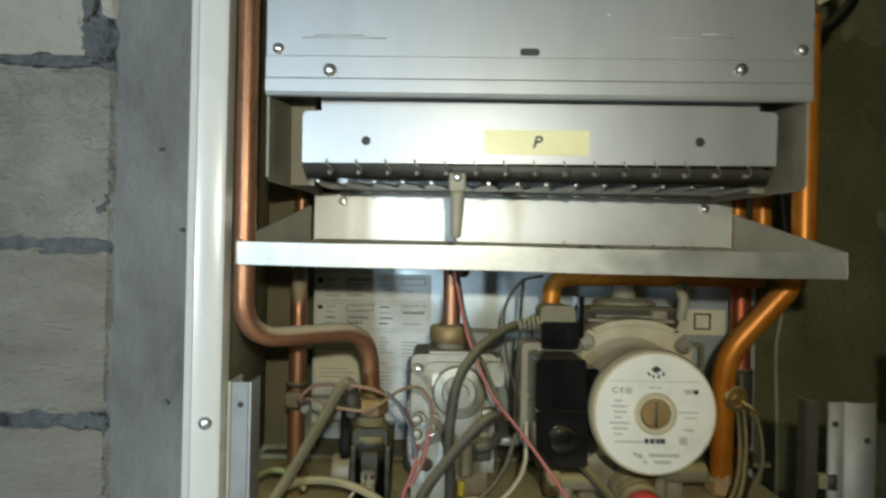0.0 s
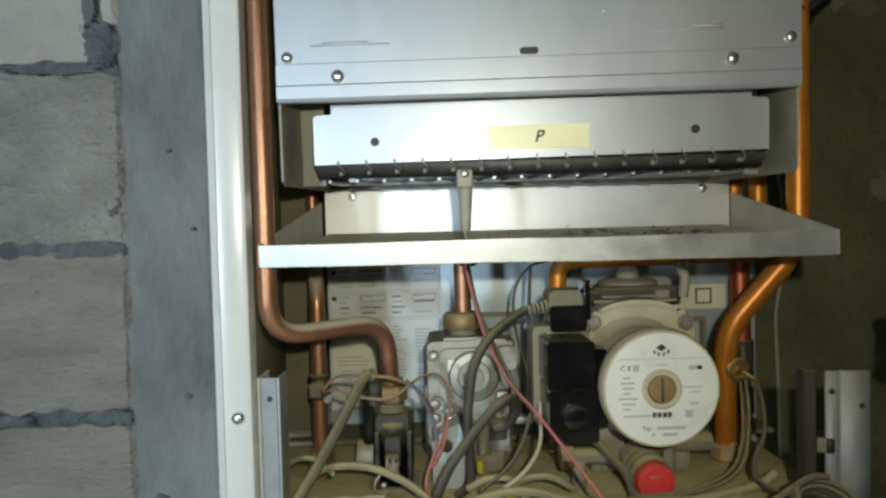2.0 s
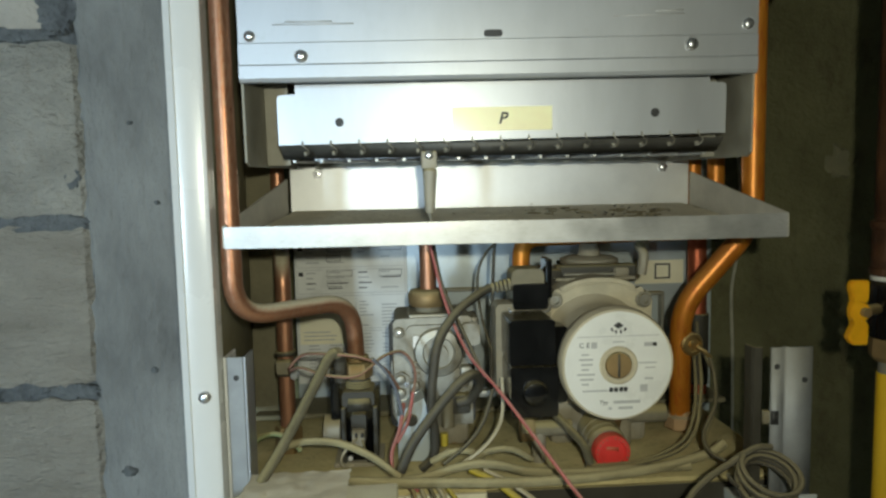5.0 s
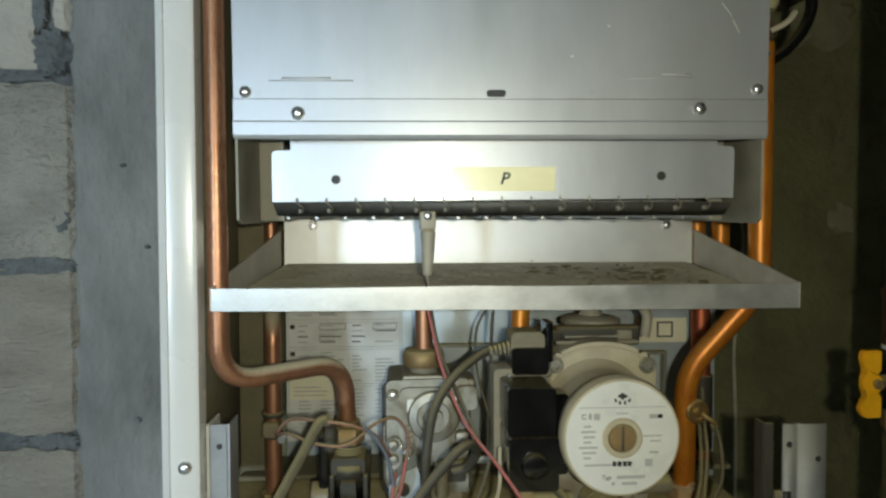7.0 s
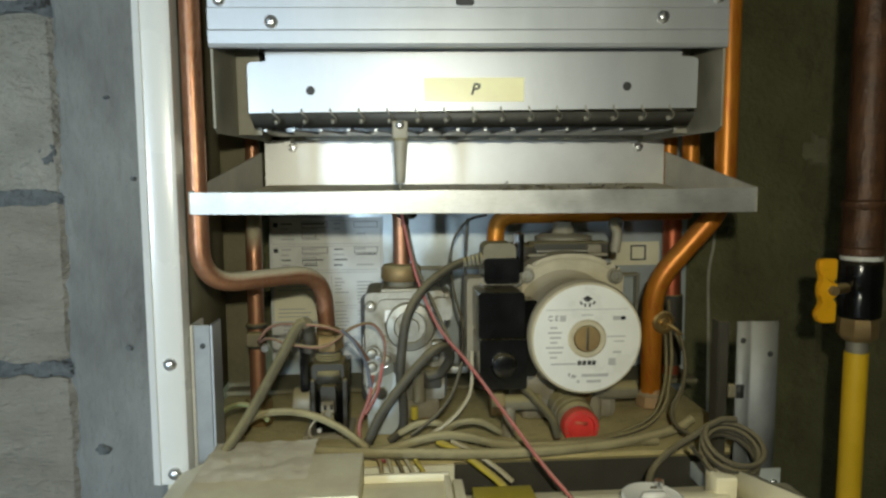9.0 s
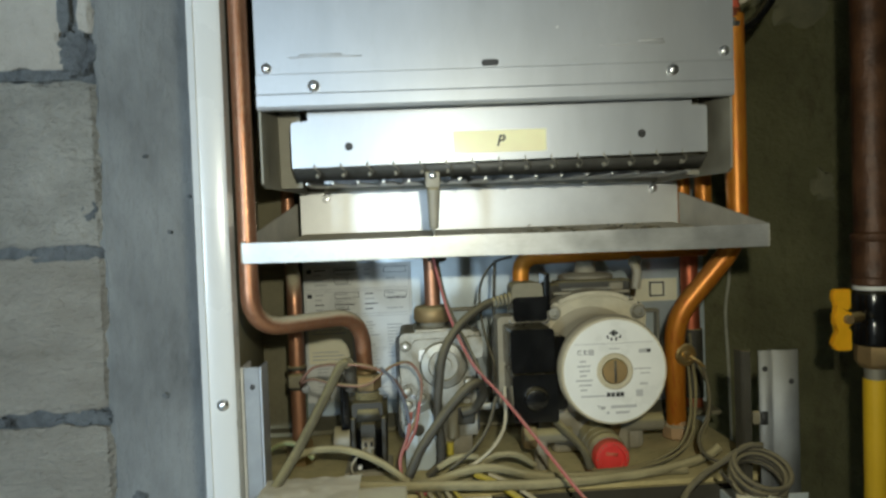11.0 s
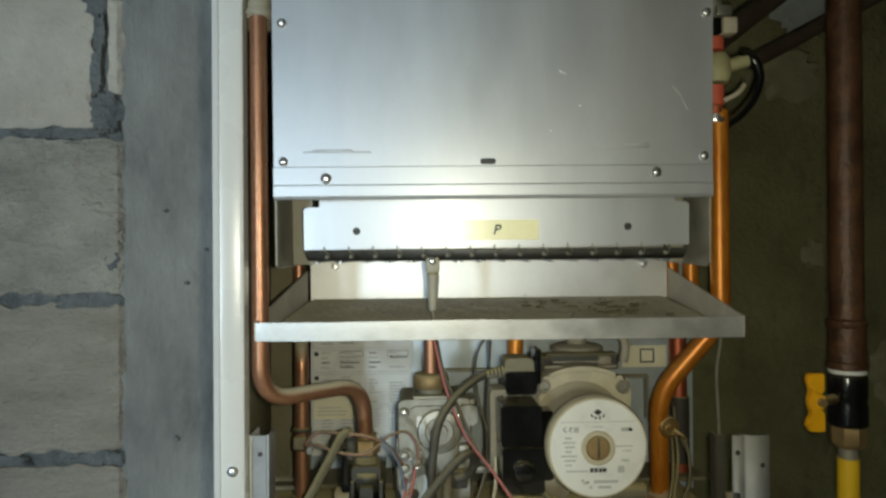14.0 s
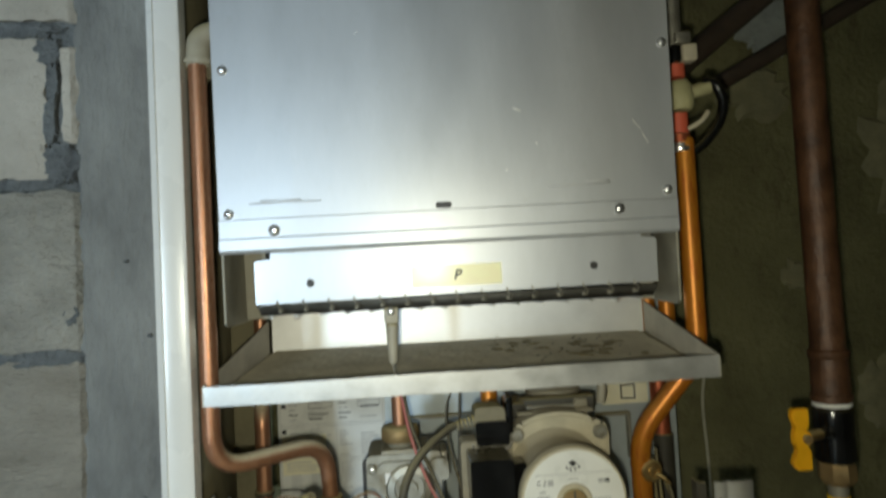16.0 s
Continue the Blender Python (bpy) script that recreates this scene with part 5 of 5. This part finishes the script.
hn = [(-0.0115, 0.0240), (0.0070, 0.0240), (0.0070, 0.0090), (0.0020, 0.0070), *[(a, c) for a, c in arc(0.002, 0, 0.0066, 90, -90, 6)], (0.0020, -0.0070), (0.0075, -0.0090),
      (0.0075, -0.0250), (-0.0095, -0.0250), (-0.0150, -0.0190), (-0.0105, -0.0115), (-0.0075, -0.0085), (-0.0120, -0.004), (-0.0120, 0.004), (-0.0080, 0.0085), (-0.0100, 0.0110), (-0.0135, 0.0180)]
b = prism([(0.4385 + 0.72 * x, 1.4360 + z) for x, z in hn], 0.4560, 0.4625)
bmesh.ops.bevel(b, geom=[e for e in b.edges if e.calc_length() > 0.004], offset=0.0010, segments=2, affect="EDGES")
P("handle", b, "yellow", bvl, "yellow butterfly handle")
P("handle_screw", cyl((0.4400, 0.4565, 1.4360), (0, -1, 0), 0.0036, 0.004), "old_brass", bvl)
yh = thing("gas_hose", (0.474, GY, 0.0), "yellow corrugated gas hose hanging to the floor", "hose")
P("hose", sweep(smooth_line([(0.4755, GY, 1.3831), (0.4750, GY, 1.20), (0.480, GY + 0.01, 0.8), (0.484, GY + 0.02, 0.4), (0.484, GY + 0.02, 0.0)], 10), 0.0088, 22), "hose", yh)
for a, c, r in (((0.400, 0.60, 1.770), (0.62, 0.66, 1.935), 0.0125), ((0.505, 0.690, 1.790), (0.82, 0.72, 1.955), 0.0100)):
    d = thing("dark_pipe", a, "dark painted pipe running up and away", "pipe", "dark pipes up the wall")
    P("tube", sweep([Vector(a), (Vector(a) + Vector(c)) / 2, Vector(c)], r, 20), "dark_pipe", d)
pale = part("plaster_patch", blob_mesh(0.625, 1.890, 0.042, 0.050, WALL - 0.007, 31, 0.009, rough=0.45, n=48, rings=6), "pale_patch")
pale.parent = wall_render


# ---- wires and cables ----
def wire(points, r, mat, label, n=10, name="wire", group=""):
    t = thing(name, points[-1], label, "wire", group)
    P("lead", sweep(smooth_line(points, n), r, 10), mat, t)
    return t


wire([(0.1615, 0.488, 1.4580), (0.1500, 0.478, 1.4540), (0.1320, 0.458, 1.4440), (0.1190, 0.446, 1.4260), (0.1140, 0.442, 1.4000), (0.1130, 0.444, 1.3780), (0.1150, 0.450, 1.3600), (0.1140, 0.455, 1.3400), (0.1050, 0.456, 1.3300)], 0.0034, "dark_cable", "thick grey pump cable with dust", name="pump_cable")
wire([(0.0900, 0.430, 1.3400), (0.1000, 0.432, 1.3600), (0.1180, 0.436, 1.3830), (0.1350, 0.440, 1.4000), (0.1450, 0.450, 1.4010), (0.1500, 0.464, 1.3900), (0.1440, 0.474, 1.3760), (0.1340, 0.476, 1.3720)], 0.0036, "dark_cable", "thick dusty cable in a loop", name="looped_cable")
wire([(0.1150, 0.500, 1.5000), (0.1185, 0.490, 1.4820), (0.1260, 0.470, 1.4500), (0.1400, 0.445, 1.4180), (0.1580, 0.420, 1.3980), (0.1760, 0.395, 1.3760), (0.1980, 0.368, 1.3480), (0.2130, 0.350, 1.3320), (0.2200, 0.335, 1.3180)], 0.0012, "red_wire", "red ignition lead hanging down", name="red_wire")
wire([(0.1180, 0.505, 1.4985), (0.1250, 0.490, 1.4600), (0.1400, 0.470, 1.4250), (0.1520, 0.450, 1.3980)], 0.0015, "dark_cable", "thin dark dusty lead", name="dark_wire")
wire([(0.0480, 0.440, 1.4230), (0.0425, 0.438, 1.4200), (0.0300, 0.432, 1.3970), (0.0120, 0.424, 1.3650), (-0.0020, 0.412, 1.3440)], 0.0036, "cable", "thick dusty cable running down to the control box", name="thick_cable")
wire([(0.0480, 0.440, 1.4230), (0.0490, 0.448, 1.4160), (0.0490, 0.450, 1.4000)], 0.0045, "dark_cable", "cable end going into the actuator", name="cable_end")
wire([(0.0040, 0.499, 1.3960), (0.0080, 0.480, 1.4030), (0.0200, 0.470, 1.4150), (0.0450, 0.440, 1.4220), (0.0650, 0.436, 1.4200), (0.0800, 0.450, 1.4080), (0.0900, 0.460, 1.3900)], 0.0011, "pink_wire", "dusty pink sensor lead", name="sensor_wire", group="pink sensor leads")
wire([(0.0040, 0.499, 1.3940), (0.0090, 0.480, 1.4010), (0.0200, 0.460, 1.4080), (0.0400, 0.438, 1.4080), (0.0620, 0.434, 1.4080), (0.0800, 0.450, 1.4170), (0.0940, 0.462, 1.4160), (0.1020, 0.466, 1.4000), (0.0980, 0.460, 1.3780), (0.0900, 0.450, 1.3620)], 0.0011, "pink_wire", "dusty pink sensor lead", name="sensor_wire", group="pink sensor leads")
wire([(0.0720, 0.440, 1.4180), (0.0800, 0.446, 1.4080), (0.0880, 0.455, 1.3900), (0.0920, 0.456, 1.3700)], 0.0013, "blue_wire", "thin blue-grey dusty lead", name="blue_wire")
wire([(0.0930, 0.462, 1.3780), (0.0900, 0.450, 1.3640), (0.0840, 0.438, 1.3500), (0.0860, 0.428, 1.3380), (0.0940, 0.420, 1.3340), (0.1020, 0.415, 1.3330)], 0.0014, "red_wire", "red lead below the gas valve", name="red_wire")
wire([(0.1000, 0.462, 1.3860), (0.0960, 0.452, 1.3680), (0.0880, 0.442, 1.3560)], 0.0012, "red_wire", "short red insulated lead", name="red_wire")
wire([(0.1880, 0.540, 1.4920), (0.1720, 0.535, 1.4880), (0.1600, 0.530, 1.4740), (0.1560, 0.525, 1.4560), (0.1580, 0.515, 1.4300), (0.1640, 0.500, 1.4050), (0.1680, 0.480, 1.3850)], 0.0011, "dark_cable", "thin dark lead in a wide arc", name="dark_wire")
wire([(0.1700, 0.520, 1.4900), (0.1680, 0.515, 1.4700), (0.1660, 0.51, 1.44), (0.1640, 0.505, 1.41), (0.163, 0.50, 1.38)], 0.0014, "dark_cable", "dark lead behind the terminal box", name="dark_wire")
wire([(0.3430, 0.502, 1.3935), (0.3416, 0.490, 1.3796), (0.3324, 0.470, 1.3643), (0.3146, 0.450, 1.3507), (0.3093, 0.430, 1.3448), (0.3127, 0.410, 1.3450)], 0.0015, "dark_cable", "thin dark sensor lead", name="sensor_wire")
wire([(0.3400, 0.504, 1.3945), (0.3434, 0.494, 1.3780), (0.3345, 0.474, 1.3610), (0.3170, 0.452, 1.3480), (0.3105, 0.434, 1.3420)], 0.0012, "cable", "thin dusty sensor lead", name="sensor_wire")
wire([(0.3400, 0.520, 1.4200), (0.3390, 0.512, 1.3911), (0.3354, 0.500, 1.3754), (0.3249, 0.480, 1.3598), (0.3145, 0.465, 1.3457), (0.2957, 0.455, 1.3350), (0.2612, 0.450, 1.3286), (0.2249, 0.448, 1.3284)], 0.0015, "cable", "dusty cable curving along the bottom", name="cable", group="cables along the bottom")
wire([(0.3370, 0.522, 1.4100), (0.3330, 0.505, 1.3720), (0.3200, 0.480, 1.3520), (0.3020, 0.462, 1.3390), (0.2700, 0.456, 1.3290), (0.2300, 0.452, 1.3280)], 0.0015, "cable", "dusty cable curving along the bottom", name="cable", group="cables along the bottom")
wire([(0.0000, 0.446, 1.3440), (0.0080, 0.446, 1.3540), (0.0250, 0.444, 1.3590), (0.0480, 0.440, 1.3580), (0.0700, 0.434, 1.3500), (0.0900, 0.424, 1.3380)], 0.0027, "dust_cable", "dusty cable in a low arc", name="cable")
wire([(-0.0220, 0.450, 1.3500), (-0.0080, 0.452, 1.3610), (0.0060, 0.450, 1.3620), (0.0200, 0.446, 1.3520)], 0.0020, "green_wire", "dusty yellow-green earth lead", name="earth_wire")
wire([(0.0560, 0.418, 1.3400), (0.0900, 0.412, 1.3400), (0.1250, 0.410, 1.3395), (0.1560, 0.412, 1.3370), (0.1900, 0.416, 1.3350), (0.2300, 0.424, 1.3330), (0.2750, 0.436, 1.3320), (0.3150, 0.446, 1.3360), (0.3300, 0.450, 1.3420)], 0.0036, "dust_cable", "thick cable under pale dust lying across the bottom", name="thick_cable")
wire([(0.0600, 0.432, 1.3330), (0.1000, 0.426, 1.3360), (0.1350, 0.424, 1.3450), (0.1550, 0.426, 1.3440), (0.1800, 0.430, 1.3360), (0.2200, 0.436, 1.3310), (0.3000, 0.440, 1.3300)], 0.0032, "dust_cable", "dusty cable bundle on the bottom panel", name="cable")
wire([(0.2020, 0.452, 1.3700), (0.2120, 0.446, 1.3600), (0.2220, 0.442, 1.3480), (0.2260, 0.440, 1.3350)], 0.0030, "cable", "short dusty cable beside the pump", name="cable")
wire([(0.1660, 0.460, 1.3950), (0.1640, 0.448, 1.3720), (0.1560, 0.438, 1.3600), (0.1420, 0.430, 1.3500), (0.1200, 0.424, 1.3400)], 0.0014, "white_wire", "thin off-white dusty lead", name="white_wire")
wire([(0.1580, 0.450, 1.3900), (0.1500, 0.442, 1.3700), (0.1380, 0.436, 1.3560), (0.1200, 0.430, 1.3440)], 0.0014, "dark_cable", "thin dark dusty lead", name="dark_wire")
wire([(0.1380, 0.428, 1.3400), (0.1520, 0.420, 1.3360), (0.1640, 0.410, 1.3300), (0.1760, 0.400, 1.3230), (0.1860, 0.390, 1.3150)], 0.0024, "yellow_wire", "yellow lead over the front edge", name="yellow_wire")
wire([(0.1480, 0.428, 1.3400), (0.1620, 0.420, 1.3350), (0.1760, 0.410, 1.3280), (0.1860, 0.400, 1.3220)], 0.0017, "white_wire", "off-white lead over the front edge", name="white_wire")
for k in range(5):
    wire([(0.092 + 0.007 * k, 0.424, 1.335), (0.098 + 0.006 * k, 0.412, 1.3345), (0.100 + 0.007 * k, 0.400, 1.329), (0.098 + 0.008 * k, 0.385, 1.322)], 0.0015, ("pink_wire", "white_wire", "dark_cable", "white_wire", "yellow_wire")[k], "thin lead going into the control box", name="lead_wire", group="leads into the control box")
for a in range(2):
    wire([(0.112 + 0.03 * a, 0.44, 1.342), (0.125 + 0.03 * a, 0.436, 1.350), (0.14 + 0.03 * a, 0.438, 1.349), (0.15 + 0.035 * a, 0.446, 1.338)], 0.0024, "dust_cable", "short bend of dusty cable", name="cable", group="cable bends on the bottom")
# capillary tube wound into a coil
cc = thing("capillary_coil", (0.326, 0.395, 1.325), "coil of dusty black capillary tube", "coil")
pts = []
for k in range(0, 93):
    a = 6.28318 * k / 20 + 2.4
    turn = k / 20
    swell = 0.0170 + 0.0009 * math.sin(turn * 2.1)
    pts.append(Vector((0.3200 + swell * math.cos(a) + 0.0009 * math.sin(turn * 3.3), 0.371 + 0.84 * swell * math.sin(a) + 0.0013 * turn, 1.3560 + 0.54 * swell * math.sin(a) - 0.0034 * turn + 0.0008 * math.sin(turn * 5))))
P("winding", sweep(pts, 0.0018, 8), "dark_cable", cc)
P("tail", sweep(smooth_line([(0.3290, 0.3860, 1.3645), (0.3190, 0.3850, 1.3650), (0.3100, 0.3840, 1.3615), (0.3010, 0.3830, 1.3565), (0.2830, 0.3790, 1.3480), (0.2701, 0.3750, 1.3376), (0.2610, 0.3580, 1.3350), (0.2600, 0.3480, 1.3380)], 10), 0.0022, 8), "dark_cable", cc)
P("tail", sweep(smooth_line([(0.3000, 0.3720, 1.3460), (0.2960, 0.3720, 1.3500), (0.2930, 0.3720, 1.3540)], 6), 0.0014, 8), "dark_cable", cc)

# ---- control box, folded down in front ----
cb = thing("control_box", (0.06, 0.33, 1.22), "cream plastic control box folded down below the boiler", "control box")
P("base_housing", box(-0.046, 0.372, 0.245, 0.395, 1.215, 1.318, 0.004), "cream", cb)
P("lower_ledge", box(-0.0400, 0.1500, 0.3300, 0.3415, 1.3000, 1.3240, 0.002), "cream", cb)
P("upper_cover", prism([(-0.0125, 1.3185), (0.0885, 1.3185), (0.0885, 1.3430), *arc(0.0870, 1.3430, 0.0015, 0, 90, 3), *arc(-0.0100, 1.3420, 0.0020, 90, 180, 3)], 0.3420, 0.4020), "dusty_cream", cb, "dusty upper cover", False)
P("left_tier", prism([(-0.0310, 1.3185), (-0.0128, 1.3185), (-0.0128, 1.3400), (-0.0290, 1.3330)], 0.3480, 0.4060), "cream", cb, "", False)
b = bmesh.new()
rows = [[b.verts.new((-0.0095 + 0.066 * i / 22 + 0.002 * noise.noise(Vector((i, j, 3.3))), 0.3640 + 0.0600 * j / 18, 1.3455 + 0.0012 * noise.noise(Vector((i * 0.5, j * 0.4, 7.7))) + 0.0010 * noise.noise(Vector((i * 1.3, j * 0.9, 1.2))))) for i in range(23)] for j in range(19)]
for j in range(18):
    for i in range(22):
        b.faces.new((rows[j][i], rows[j][i + 1], rows[j + 1][i + 1], rows[j + 1][i]))
P("dusty_film", b, "film", cb, "crumpled dusty plastic film over the housing")
P("rear_deck", box(-0.0100, 0.0540, 0.4022, 0.4230, 1.3185, 1.3435, 0.002), "dusty_cream", cb)
P("right_tier", box(0.0887, 0.1430, 0.3420, 0.3870, 1.3185, 1.3315, 0.001), "dusty_cream", cb, "dusty recessed tier of the housing")
P("rim", box(0.0890, 0.1430, 0.3832, 0.3870, 1.3316, 1.3370, 0.001), "cream", cb)
P("rim", box(0.1390, 0.1430, 0.3422, 0.3830, 1.3316, 1.3365, 0.001), "cream", cb)
P("rim", box(0.0890, 0.1388, 0.3420, 0.3455, 1.3316, 1.3350, 0.001), "cream", cb)
P("rib", box(0.1445, 0.1510, 0.3420, 0.3860, 1.3182, 1.3320, 0.001), "dusty_cream", cb)
P("olive_film", box(0.1560, 0.1930, 0.3380, 0.3760, 1.3182, 1.3310, 0.001), "foil", cb, "olive yellow film over terminals")
P("rear_rail", box(0.200, 0.310, 0.352, 0.362, 1.3182, 1.3300, 0.001), "cream", cb)
P("side_flap", quad([(0.3170, 0.3700, 1.3182), (0.3500, 0.2500, 1.3182), (0.3500, 0.2500, 1.3520), (0.3170, 0.3700, 1.3420)], 0.004, (-1, -0.28, 0)), "cream", cb, "slanting cream side flap")
P("corner_post", box(0.3020, 0.3165, 0.3560, 0.3720, 1.3182, 1.3400, 0.0025), "cream", cb)
for k in range(6):
    x = 0.2840 + 0.0088 * k
    b = box(x, x + 0.0070, 0.3300, 0.3440, 1.3182, 1.3290, 0.0018)
    lathe([(0.0032, 0), (0.0032, 0.0030), (0.0024, 0.0042), (0, 0.0044)], (x + 0.0035, 0.3370, 1.3288), (0, -0.2, 1), 14, b)
    P("terminal", b, "dusty_cream", cb, "cream screw terminal")
P("terminal_rail", box(0.2810, 0.3380, 0.3280, 0.3460, 1.3181, 1.3215, 0.001), "cream", cb)
gg = thing("pressure_gauge", (0.263, 0.348, 1.318), "round grey-white back of a pressure gauge", "gauge")
P("case", lathe([(0.0175, 0), (0.0185, 0.001), (0.0185, 0.018), (0.0178, 0.0200), (0.0160, 0.0206), (0.0150, 0.0200), (0, 0.0200)], (0.2560, 0.340, 1.3182), (0, -0.05, 1), 36), "label", gg)
P("clip", prism([(0.2480, 1.3382), (0.2640, 1.3382), (0.2620, 1.3420), (0.2500, 1.3420)], 0.336, 0.339), "label", gg)
P("nipple", cyl((0.2640, 0.350, 1.3370), (0, 0, 1), 0.0028, 0.006), "bright", gg)
